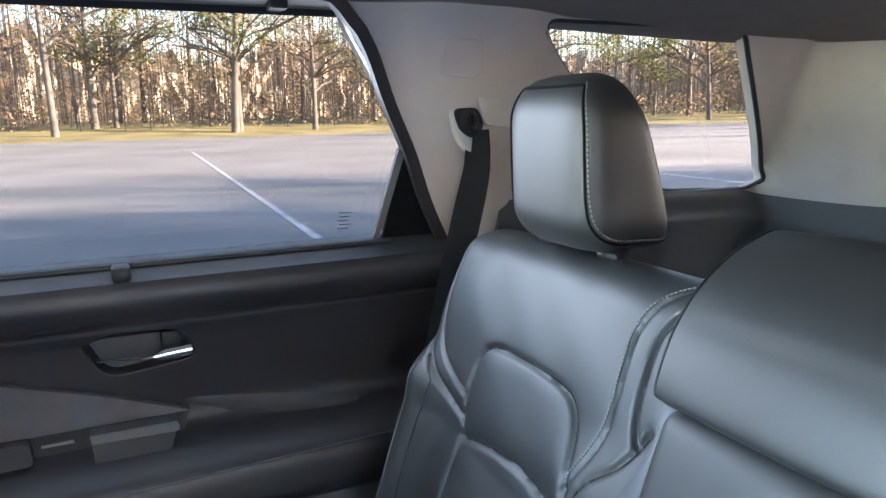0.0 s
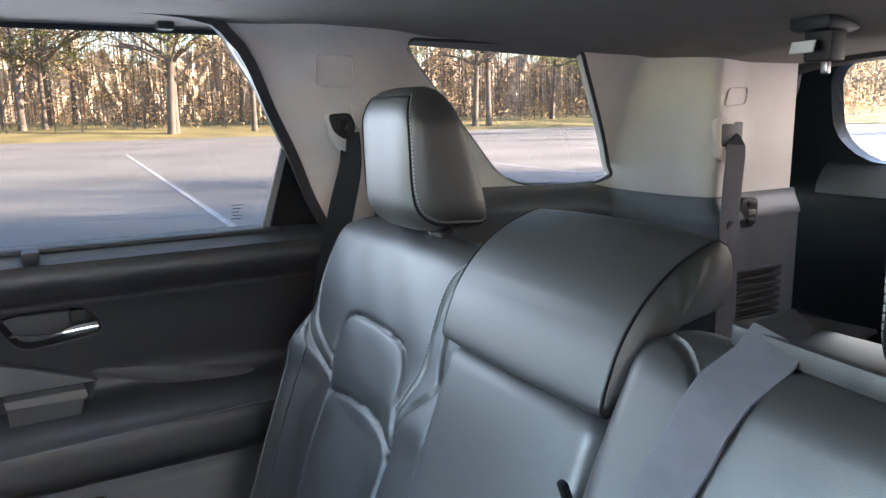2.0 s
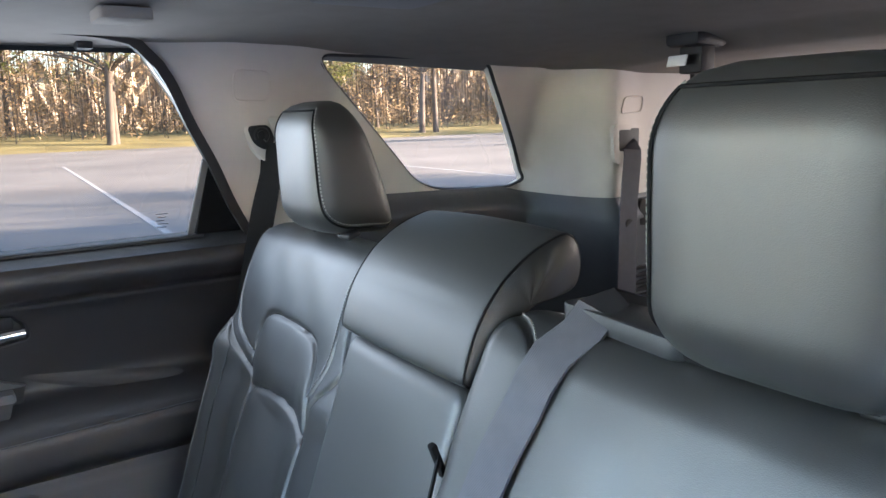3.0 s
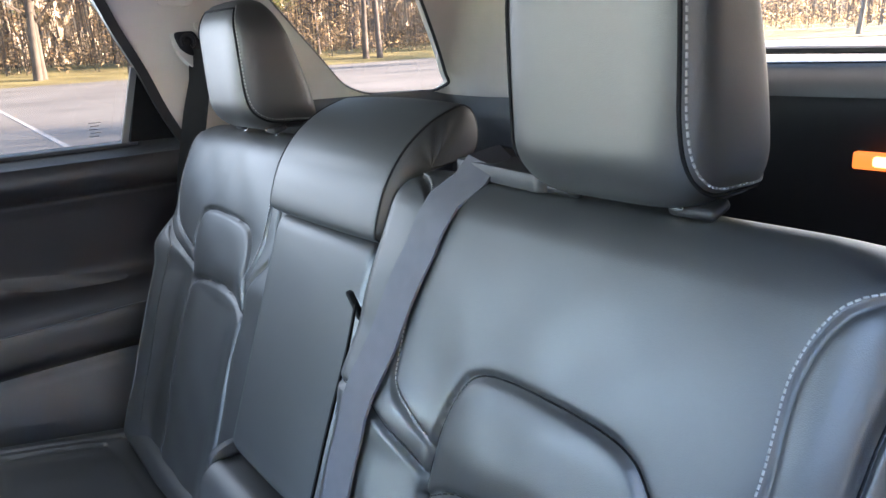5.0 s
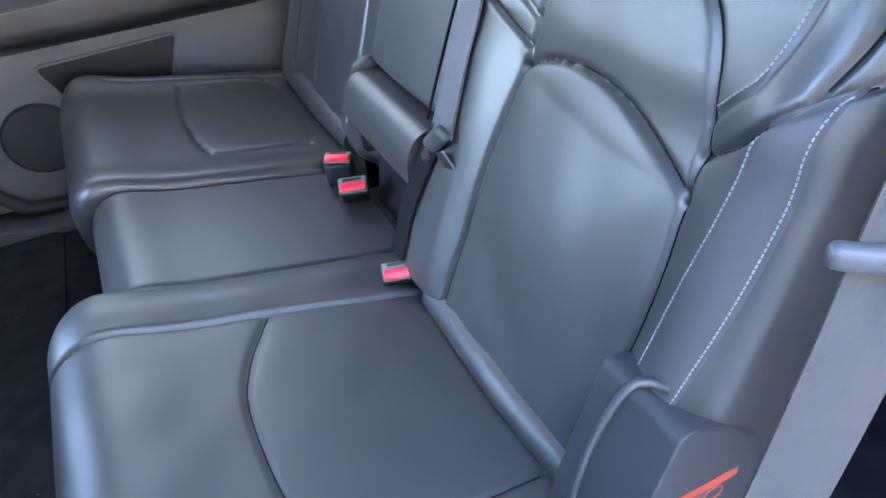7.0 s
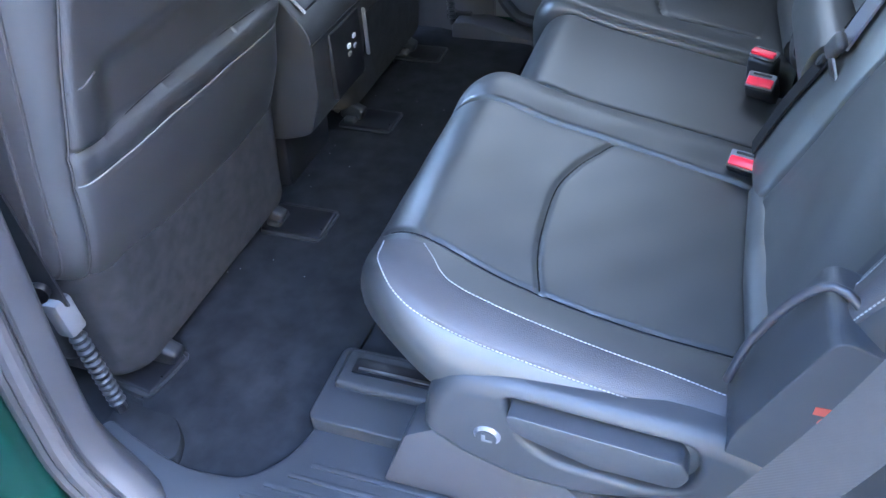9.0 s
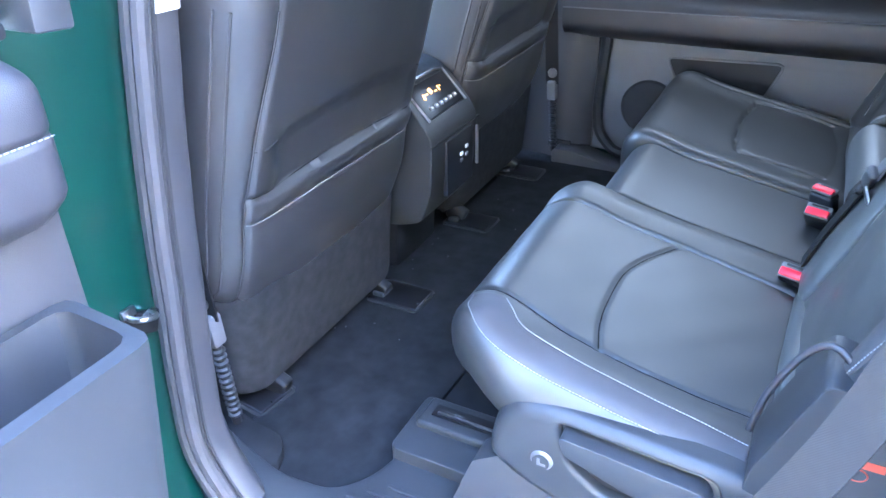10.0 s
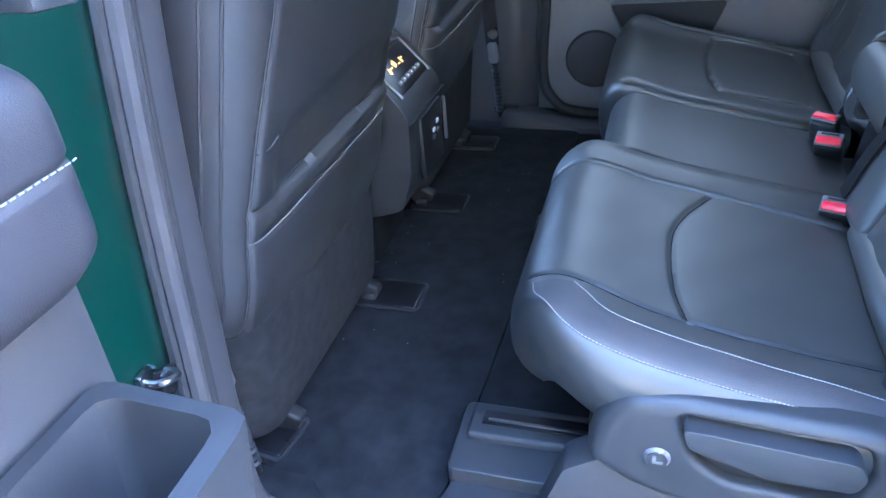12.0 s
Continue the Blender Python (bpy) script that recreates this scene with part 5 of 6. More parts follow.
FP = [(0.335, -0.26), (0.325, -0.10), (0.345, -0.072), (0.45, -0.058), (0.56, -0.06), (0.65, -0.075), (0.67, -0.10), (0.665, -0.26)]
fc = Soft(cush_base(0.0), (0, 0, 1), 0.228, 0.765, -0.33, 0.172, (0.02, 0.055, 0.0, 0.075), (0, 0.03, 0.05, 0.13), [(FP, 0.006, 0.0035), ([(0.69, 0.06), (0.69, -0.10), (0.68, -0.3)], 0.004, 0.004)], [(FP, 0.004, 0.018)], far_extra)
part("cushion", fc.shape(150, 140, 0.12, None, 0.04), LEATHER, far_seat, "black leather seat cushion with a raised panel", smooth=70)
for s, a, b, y in ((near, -0.60, -0.225, -0.265), (far_seat, 0.25, 0.66, -0.325)):
    part("rear_roll", sweep([(x, y - 0.012 * abs((x - (a + b) / 2) / (b - a)), 0.742) for x in np.linspace(a, b, 20)], disc(0.03, 14, 0.028), (0, 0, 1)), LEATHER, s, smooth=60)
part("underframe", box_at((-0.62, -0.36, 0.53), (0.20, 0.10, 0.68), 0.03, 3), PLASTIC_BLACK, near)
part("underframe", box_at((0.26, -0.36, 0.53), (0.72, 0.08, 0.66), 0.03, 3), PLASTIC_BLACK, far_seat)
for x in (-0.505, 0.10):
    rail = part("rail", box_at((x - 0.035, -0.40, FLOOR - 0.01), (x + 0.035, 0.285, 0.535), 0.008, 3), PLASTIC, near, "floor rail with a plastic cover")
    part("rail_slot", box_at((x - 0.012, 0.08, 0.53), (x + 0.016, 0.265, 0.538), 0.002), GLOSS_BLACK, rail)
    part("rail_steel", box_at((x - 0.008, 0.08, 0.535), (x - 0.003, 0.255, 0.541), 0.001), STEEL, rail)

# side shield with the lever
SF = rounded([(0.100, 0.66), (0.086, 0.73), (0.058, 0.763), (0.0, 0.769), (-0.205, 0.755), (-0.26, 0.74), (-0.30, 0.72), (-0.30, 0.66), (-0.20, 0.635), (-0.10, 0.60), (-0.02, 0.60), (0.05, 0.625)], 0.02, 4)
LR = rounded([(0.0, 0.752), (-0.195, 0.738), (-0.206, 0.70), (-0.196, 0.664), (-0.16, 0.648), (-0.06, 0.656), (-0.02, 0.69)], 0.013, 4)
SFL, LRL = np.array(SF + SF[:1]), np.array(LR + LR[:1])


def from_line(y, z, line):
    """The distance of one point from a closed line."""
    a, u = line[:-1], np.diff(line, axis=0)
    q = np.array((y, z)) - a
    t = np.clip((q * u).sum(1) / ((u * u).sum(1) + 1e-12), 0, 1)
    return np.hypot(*(q - t[:, None] * u).T).min()


def shield_place(y, z, d):
    x = -0.668 + float(fall(from_line(y, z, SFL), 0.022)) + float(fall(from_line(y, z, LRL), 0.007))
    return (x + d, y, z)


shield = part("side_shield", ring(SF, LR, shield_place, 0.016, rows=22, n=200), PLASTIC, near, "charcoal plastic seat side shield", smooth=60)
part("hinge_cover", prism(rounded([(-0.215, 0.66), (-0.222, 0.77), (-0.25, 0.85), (-0.274, 0.915), (-0.305, 0.905), (-0.365, 0.86), (-0.40, 0.74), (-0.36, 0.67)], 0.02, 5), "x", -0.664, -0.565, 0.034, 7), PLASTIC, shield, smooth=80)
part("front_bracket", prism(rounded([(0.165, 0.50), (0.125, 0.615), (0.045, 0.67), (-0.06, 0.60), (-0.16, 0.50)], 0.008), "x", -0.650, -0.60, 0.006), TRIM_GREY, near, "grey lower seat bracket")
part("lever_recess", prism(rounded([(0.01, 0.76), (-0.21, 0.75), (-0.215, 0.65), (-0.05, 0.64), (0.0, 0.67)], 0.01, 3), "x", -0.651, -0.640, 0), PLASTIC_BLACK, shield)
part("lever", prism(rounded([(-0.006, 0.744), (-0.185, 0.727), (-0.196, 0.708), (-0.186, 0.684), (-0.10, 0.687), (-0.014, 0.716)], 0.010, 4), "x", -0.681, -0.648, 0.010, 4), PLASTIC, shield, "long recline lever")
part("lever_mark", rbox((0.001, 0.03, 0.003), 0, 1, pose(-0.6505, -0.13, 0.667)), GREY_PLASTIC, shield)
knob = part("slide_knob", cyl((-0.658, 0.016, 0.683), (-0.672, 0.016, 0.683), 0.0155, 28, bevel=0.003), SILVER, shield, "round chrome-ringed button")
part("knob_face", cyl((-0.671, 0.016, 0.683), (-0.6735, 0.016, 0.683), 0.012, 24), PLASTIC, knob)
part("knob_mark", merge(rbox((0.001, 0.004, 0.012), 0, 1, pose(-0.6738, 0.019, 0.684)), rbox((0.001, 0.010, 0.004), 0, 1, pose(-0.6738, 0.014, 0.680))), GREY_PLASTIC, knob)
part("warning_label", rbox((0.0012, 0.066, 0.010), 0, 1, pose(-0.6640, -0.311, 0.827)), ORANGE, shield, "orange warning label")
for y, z in ((-0.295, 0.812), (-0.321, 0.811)):
    part("warning_ring", tube([(-0.6640, y + 0.010 * math.cos(a), z + 0.008 * math.sin(a)) for a in np.linspace(0, 2 * math.pi, 20, endpoint=False)], 0.001, 5, (1, 0, 0), True), ORANGE, shield)
part("shield_rim", tube(curve([(-0.606, -0.214, 0.78), (-0.606, -0.224, 0.84), (-0.608, -0.247, 0.90), (-0.612, -0.270, 0.926), (-0.624, -0.29, 0.920), (-0.638, -0.31, 0.898), (-0.648, -0.34, 0.878)], 0.01), 0.0045, 12, (1, 0, 0)), DOOR_SOFT, shield)

# buckles
def buckle(x, y, z, turn, tilt=0.0):
    b = thing("belt_buckle", "black belt buckle with a red release button", "belt buckle", (x, y, z), group="belt buckles")
    m = pose(x, y, z, -44 + tilt, 0, turn)
    part("case", rbox((0.050, 0.030, 0.070), 0.007, 3, m @ pose(0, 0, -0.030)), PLASTIC_BLACK, b)
    part("rim", rbox((0.046, 0.027, 0.006), 0.003, 2, m @ pose(0, 0, 0.011)), GREY_PLASTIC, b)
    part("red_button", rbox((0.042, 0.015, 0.008), 0.003, 2, m @ pose(0, 0.004, 0.0145)), RED, b, "red push button")
    part("slot", rbox((0.030, 0.004, 0.002), 0.0005, 1, m @ pose(0, -0.009, 0.0142)), PLASTIC_BLACK, b)


buckle(-0.160, -0.236, 0.748, 72)
buckle(0.078, -0.258, 0.756, 72)
buckle(0.158, -0.262, 0.762, 60, 30)

# centre belt over the near backrest
cb = thing("seat_belt", "grey centre seat belt laid over the backrest", "seat belt", (-0.2, -0.4, 0.9), group="seat belts")
ws = [(-0.238, 1.338), (-0.222, 1.27), (-0.208, 1.20), (-0.196, 1.13), (-0.186, 1.06), (-0.186, 1.00), (-0.192, 0.945)]
ln = curve(ws, 0.02)
pts = near_back(ln[:, 0], ln[:, 1], 0.006)
pts = np.vstack([[(-0.246, -0.575, 1.335), (-0.244, -0.535, 1.352), (-0.241, -0.50, 1.352)], pts])
part("webbing", sweep(pts, flat(0.046, 0.003), (0, 0.94, 0.34)), WEBBING, cb)
part("tongue", rbox((0.062, 0.014, 0.024), 0.007, 3, pose(-0.190, -0.298, 0.948, -20, 40, 0)), TRIM_GREY, cb, "grey belt tongue")
part("tongue_plate", rbox((0.022, 0.004, 0.034), 0.001, 1, pose(-0.212, -0.300, 0.925, -20, 30, 0)), STEEL, cb)
part("stop_button", cyl((-0.172, -0.297, 0.918), (-0.172, -0.287, 0.922), 0.0085, 16, bevel=0.002), PLASTIC_BLACK, cb)
ln = curve([(-0.180, 0.945), (-0.162, 0.90), (-0.150, 0.84), (-0.146, 0.76)], 0.01)
part("lower_webbing", sweep(near_back(ln[:, 0], ln[:, 1], 0.005), flat(0.034, 0.003), (0, 0.94, 0.34)), MATTE_BLACK, cb)
part("belt_guide", prism(rounded([(-0.195, -0.50), (-0.335, -0.482), (-0.345, -0.50), (-0.30, -0.545), (-0.20, -0.545)], 0.012), "z", 1.335, 1.352, 0.005), PLASTIC, cb, "charcoal belt guide on the backrest shoulder")
part("latch_strap", sweep(curve([(-0.122, -0.412, 1.20), (-0.124, -0.395, 1.15), (-0.1255, -0.358, 1.06), (-0.1265, -0.315, 0.945)], 0.02), flat(0.003, 0.003), (1, 0, 0)), MATTE_BLACK, near)
part("latch_tab", rbox((0.010, 0.008, 0.040), 0.003, 2, pose(-0.118, -0.413, 1.192, -20)), MATTE_BLACK, near)

# near belt beside the shoulder
nb = thing("seat_belt", "grey woven seat belt hanging beside the near seat", "seat belt", (-0.73, -0.33, 0.8), group="seat belts")
part("webbing", sweep(curve([(-0.762, -0.40, 1.55), (-0.748, -0.372, 1.35), (-0.735, -0.345, 1.16), (-0.738, -0.318, 1.03), (-0.742, -0.285, 0.90), (-0.748, -0.228, 0.74), (-0.755, -0.18, 0.60)], 0.02), flat(0.048, 0.003), (-0.75, 0.66, 0)), WEBBING_WARM, nb)
part("tongue", rbox((0.080, 0.016, 0.017), 0.007, 4, pose(-0.7395, -0.3315, 1.105, 0, 0, 48)), TRIM_GREY, nb, "grey belt tongue")
for dx in (-0.012, 0.008):
    part("tongue_slot", rbox((0.007, 0.003, 0.005), 0.001, 1, pose(-0.7395, -0.3315, 1.105, 0, 0, 48) @ pose(dx, 0.0075, 0)), SILVER, nb)
part("stop_button", cyl((-0.748, -0.336, 1.082), (-0.753, -0.329, 1.082), 0.0075, 16, bevel=0.002), TRIM_GREY, nb)


# ---- front seats ----
def front_seat(x0, out):
    """Seen from behind: a padded shell with bolsters, a knee hollow, a pocket and a felt skirt; out is the side of its door."""
    f = thing("front_seat", "black leather front seat seen from behind with a stitched map pocket", "car seat", (x0, 0.75, FLOOR), group="front seats")
    wo, wi = 0.312, 0.266
    a0, a1 = (x0 - wo, x0 + wi) if out < 0 else (x0 - wi, x0 + wo)

    def base(A, B):
        U = (A - x0) / 0.27
        return np.stack([A, 0.487 - 0.28 * (B - 1.01) - 0.009 * (1 - U * U), B], -1)

    def extra(A, B):
        U = np.abs(A - x0)
        field = 1 - smooth01(U, 0.190, 0.235)
        hollow = smooth01(1.04 + 0.008 * np.cos(U * 12) - B, 0.0, 0.05) * smooth01(B, 0.918, 0.932) * field
        roll = 0.004 * np.exp(-((B - 0.902) / 0.017) ** 2) * (1 - smooth01(U, 0.225, 0.243))
        return -0.013 * hollow + roll + 0.006 * np.exp(-((B - 0.80) / 0.05) ** 2) + 0.0006 * np.sin(A * 43 + B * 19) * np.sin(B * 37)

    def seam_x(s, z):
        """Side seam of the rear panel, flaring towards the skirt on the door side."""
        w = np.interp(z, [0.70, 0.93, 1.05, 1.147, 1.22, 1.33], [0.268, 0.267, 0.258, 0.244, 0.238, 0.21])
        return x0 + s * (w if s * out > 0 else w - 0.022)

    L, R = float(seam_x(-1, 0.9)), float(seam_x(1, 0.9))
    across = np.linspace(-1, 1, 60)
    mouth, hem, yoke = 0.927 - 0.008 * across ** 2, 0.882 - 0.008 * across ** 2, 1.222 + 0.004 * across ** 2
    over = (L + R) / 2 + (R - L) / 2 * across * 0.992
    seams = [([(float(seam_x(s, z)), z) for z in (0.70, 0.90, 1.05, 1.15, 1.22)], 0.005, 0.004) for s in (-1, 1)]
    seams += [([(L, 0.919), ((L + R) / 2, 0.927), (R, 0.919)], 0.007, 0.004), ([(L, 0.874), ((L + R) / 2, 0.882), (R, 0.874)], 0.004, 0.003), ([(a0 + 0.01, 1.226), (x0, 1.222), (a1 - 0.01, 1.226)], 0.005, 0.004)]
    b = Soft(base, (0, -0.96, -0.27), a0, a1, 0.700, 1.36, (0.075, 0.075, 0.02, 0.05), (0.06, 0.06, 0.10, 0.10), seams, [], extra)
    back = part("backrest", b.shape(150, 170, 0.13), LEATHER_BACK, f, "black leather backrest rear with a map pocket", smooth=70)
    line = even_line(b(over, hem, 0.0028), 110)
    part("stitching", merge(*[sweep([p, p + (q - p) * 0.85], disc(0.0010, 5), (0, 0, 1)) for p, q in zip(line[:-1], line[1:])]), THREAD, back, "fine white pocket stitching")
    part("seam", tube(b(over, mouth, 0.0005), 0.0012, 5), MATTE_BLACK, back)
    part("seam", tube(b(x0 + (a1 - a0 - 0.03) / 2 * across + (a0 + a1) / 2 - x0, yoke, 0.0003), 0.0010, 5), MATTE_BLACK, back)
    for s in (-1, 1):
        stub = even_line(b(seam_x(s, 1.0) - s * np.array([0.0, 0.017, 0.037]), np.array([1.0, 1.003, 1.012]), 0.001), 10)
        part("seam_mark", tube(stub, 0.0012, 5), LEATHER_GREY, back)
        zs = np.linspace(0.72, 1.20, 60)
        edge = b(seam_x(s, zs) + s * 0.002, zs, 0.0012)
        part("piping", tube(edge, 0.0016, 6, (0, 1, 0)), LEATHER_GREY, back)
        rim = (a0 if s < 0 else a1) - s * 0.004
        for inset in (0.0, 0.010):
            part("piping", tube(b(rim - s * inset + 0.0 * zs, zs, 0.001), 0.0022, 6, (0, 1, 0)), LEATHER_GREY, back)
    skirt = Soft(lambda A, B: np.stack([A, 0.560 + 0.10 * (0.74 - B), B], -1), (0, -1, 0), a0 + 0.03, a1 - 0.02, 0.50, 0.752, (0.06, 0.06, 0.02, 0.02), (0.03, 0.03, 0.02, 0.02), [], [], None)
    part("skirt", skirt.shape(40, 30, 0.08), SEAT_CARPET, f, "grey felt skirt under the backrest", smooth=60)
    part("cushion", box_at((x0 - 0.265, 0.64, 0.62), (x0 + 0.265, 1.12, 0.78), 0.05, 4), LEATHER, f)
    part("side_valance", box_at((x0 + out * 0.275 - 0.02, 0.66, 0.55), (x0 + out * 0.275 + 0.02, 1.10, 0.70), 0.015, 3), PLASTIC, f)
    part("lumbar_knob", cyl((x0 + out * 0.295, 0.64, 0.99), (x0 + out * 0.33, 0.64, 0.99), 0.012, 16, bevel=0.003), CHROME, f)
    for dx in (-0.185, 0.185):
        fx = part("foot_cover", rbox((0.030, 0.055, 0.045), 0.008, 3, pose(x0 + dx - 0.012, 0.595, FLOOR + 0.03, 25, 0, 0)), PLASTIC_BLACK, f)
        part("foot_arm", rbox((0.020, 0.05, 0.060), 0.006, 3, pose(x0 + dx - 0.012, 0.635, FLOOR + 0.06, 40, 0, 0)), PLASTIC_BLACK, fx)
    part("headrest", rbox((0.26, 0.10, 0.19), 0.045, 5, pose(x0, 0.44, 1.47, 8)), LEATHER, f)
    return f


front_seat(-0.33, -1)
front_seat(0.452, 1)

# rail covers and mat cut-outs on the floor
for x, y, turn in ((-0.548, 0.640, -8), (-0.145, 0.55, 0), (0.255, 0.56, 0), (0.62, 0.56, 0)):
    pl = thing("rail_cover", "black rail cover plate set in the carpet", "floor cover", (x, y, FLOOR), group="rail covers")
    m = pose(x, y, FLOOR, 0, 0, turn)
    part("frame", placed(ring(rounded([(-0.05, -0.075), (0.05, -0.075), (0.05, 0.06), (-0.05, 0.06)], 0.015), rounded([(-0.04, -0.065), (0.04, -0.065), (0.04, 0.055), (-0.04, 0.055)], 0.012), lambda a, b, d: (a, b, 0.013 - d), 0.014, 2, 60), m), RUBBER, pl)
    part("plate", rbox((0.085, 0.13, 0.014), 0.005, 3, m @ pose(0, -0.005, 0.010)), GLOSS_PLATE, pl)
    part("lug", rbox((0.045, 0.03, 0.026), 0.005, 3, m @ pose(-0.01, 0.035, 0.014)), PLASTIC, pl)

# carpet: the raised mat with its curled edge by the sill
MAT = rounded([(-0.695, 0.355), (-0.65, 0.318), (-0.60, 0.302), (-0.45, 0.30), (0.74, 0.26), (0.76, 0.60), (-0.45, 0.66), (-0.60, 0.60), (-0.69, 0.50), (-0.70, 0.42)], 0.03, 6)
whole("floor_mat", prism(MAT, "z", FLOOR - 0.002, FLOOR + 0.010, 0.004), CARPET, "black carpet floor mat with a bound edge", "floor mat")
for k in range(20):
    x, y = random.uniform(-0.6, 0.6), random.uniform(0.30, 0.62)
    whole("carpet_fluff", rbox((0.0016, 0.0012, 0.001), 0.0, 1, pose(x, y, FLOOR + 0.0105, 0, 0, random.uniform(0, 180))), GREY_PLASTIC, "pale speck of lint on the carpet", "lint", group="lint specks", smooth=0)

# carpet flap by the pillar and the ribbed belt sleeve
whole("carpet_flap", prism(rounded([(-0.70, 0.60), (-0.628, 0.60), (-0.636, 0.50), (-0.662, 0.474), (-0.695, 0.462), (-0.71, 0.48)], 0.012), "z", FLOOR + 0.008, FLOOR + 0.03, 0.006), CARPET, "folded carpet flap beside the pillar", "carpet flap")


def belt_sleeve(x, y, s):
    f = thing("belt_anchor", "front belt anchor with a ribbed rubber sleeve", "seat belt", (x, y, FLOOR), group="belt anchors")
    a, b = Vector((x, y, FLOOR + 0.03)), Vector((x, y + 0.022, FLOOR + 0.36))
    for k in range(12):
        p, q = a.lerp(b, 0.05 + 0.037 * k), a.lerp(b, 0.05 + 0.037 * k + 0.026)
        part("rib", cyl(p, q, 0.0125, 12, bevel=0.003), PLASTIC, f)
    part("core", cyl(a, a.lerp(b, 0.52), 0.009, 10), PLASTIC_BLACK, f)
    part("buckle", rbox((0.028, 0.03, 0.06), 0.006, 2, Matrix.Translation(a.lerp(b, 0.60)) @ (b - a).to_track_quat("Z", "X").to_matrix().to_4x4()), GREY_PLASTIC, f)
    part("webbing", sweep([a.lerp(b, 0.66), b, b + (b - a) * 0.8], flat(0.04, 0.003), (1, 0, 0)), PLASTIC_BLACK, f)
    part("bolt", cyl(a.lerp(b, 0.78) + Vector((-0.014, -0.006, 0)), a.lerp(b, 0.78) + Vector((-0.024, -0.01, 0)), 0.014, 14), STEEL, f)


belt_sleeve(-0.645, 0.588, 1)
belt_sleeve(0.785, 0.51, -1)

# ---- console between the front seats ----
con = thing("centre_console", "charcoal centre console with rear climate display and charging sockets", "console", (0.06, 0.6, FLOOR))
OUT = rounded([(0.60, 0.60), (0.535, 0.62), (0.508, 0.70), (0.502, 0.82), (0.515, 0.845), (0.56, 0.90), (0.60, 0.935), (0.66, 0.95), (1.3, 0.96), (1.3, 0.60)], 0.02, 4)
part("body", prism(OUT, "x", -0.050, 0.178, 0.022, 5), PLASTIC, con)
part("base", prism([(0.62, 0.45), (0.60, 0.70), (1.2, 0.72), (1.2, 0.45)], "x", -0.035, 0.165, 0.01), PLASTIC_BLACK, con)
mm = pose(0.065, 0.552, 0.887, 46, 0, 0)
scr = part("display_panel", rbox((0.17, 0.085, 0.008), 0.004, 2, mm), GLOSS_BLACK, con, "gloss black climate panel")
for k, (dx, wd) in enumerate(((-0.048, 0.010), (-0.034, 0.014), (-0.014, 0.016), (0.006, 0.012), (0.022, 0.006), (0.032, 0.006))):
    part("display_mark", rbox((wd * 0.8, 0.003 if k % 2 else 0.013, 0.001), 0, 1, mm @ pose(dx, 0.010 + 0.003 * (k % 3 - 1), 0.0046, 0, 0, (-25, 0, 20, 0, 0, 0)[k])), DISPLAY, scr)
for k in range(6):
    part("climate_button", rbox((0.015, 0.010, 0.006), 0.002, 2, mm @ pose(-0.052 + 0.022 * k, -0.022, 0.004)), SILVER, scr)
    part("button_mark", rbox((0.007, 0.004, 0.001), 0, 1, mm @ pose(-0.052 + 0.022 * k, -0.022, 0.0075)), WHITE, scr)
part("panel_trim", sweep([tuple(mm @ Vector(p)) for p in ((-0.088, -0.045, 0.003), (-0.09, 0.045, 0.003), (-0.06, 0.052, 0.003), (0.06, 0.052, 0.003), (0.09, 0.045, 0.003), (0.088, -0.045, 0.003))], disc(0.003, 6), (0, -1, 1)), SILVER, con)
part("socket_panel", box_at((0.015, 0.4985, 0.665), (0.150, 0.512, 0.80), 0.004, 2), PLASTIC_BLACK, con)
for dx, dz in ((0.085, 0.748), (0.112, 0.758), (0.085, 0.732), (0.112, 0.738)):
    part("charging_socket", box_at((dx - 0.006, 0.495, dz - 0.004), (dx + 0.006, 0.500, dz + 0.004), 0.001, 1), WHITE if dz > 0.74 else GREY_PLASTIC, con)
part("seam", box_at((-0.056, 0.4995, 0.807), (0.186, 0.503, 0.81), 0.0, 1), PLASTIC_BLACK, con)
part("trim_bar", box_at((0.168, 0.494, 0.69), (0.174, 0.502, 0.79), 0.002, 1), SILVER, con)

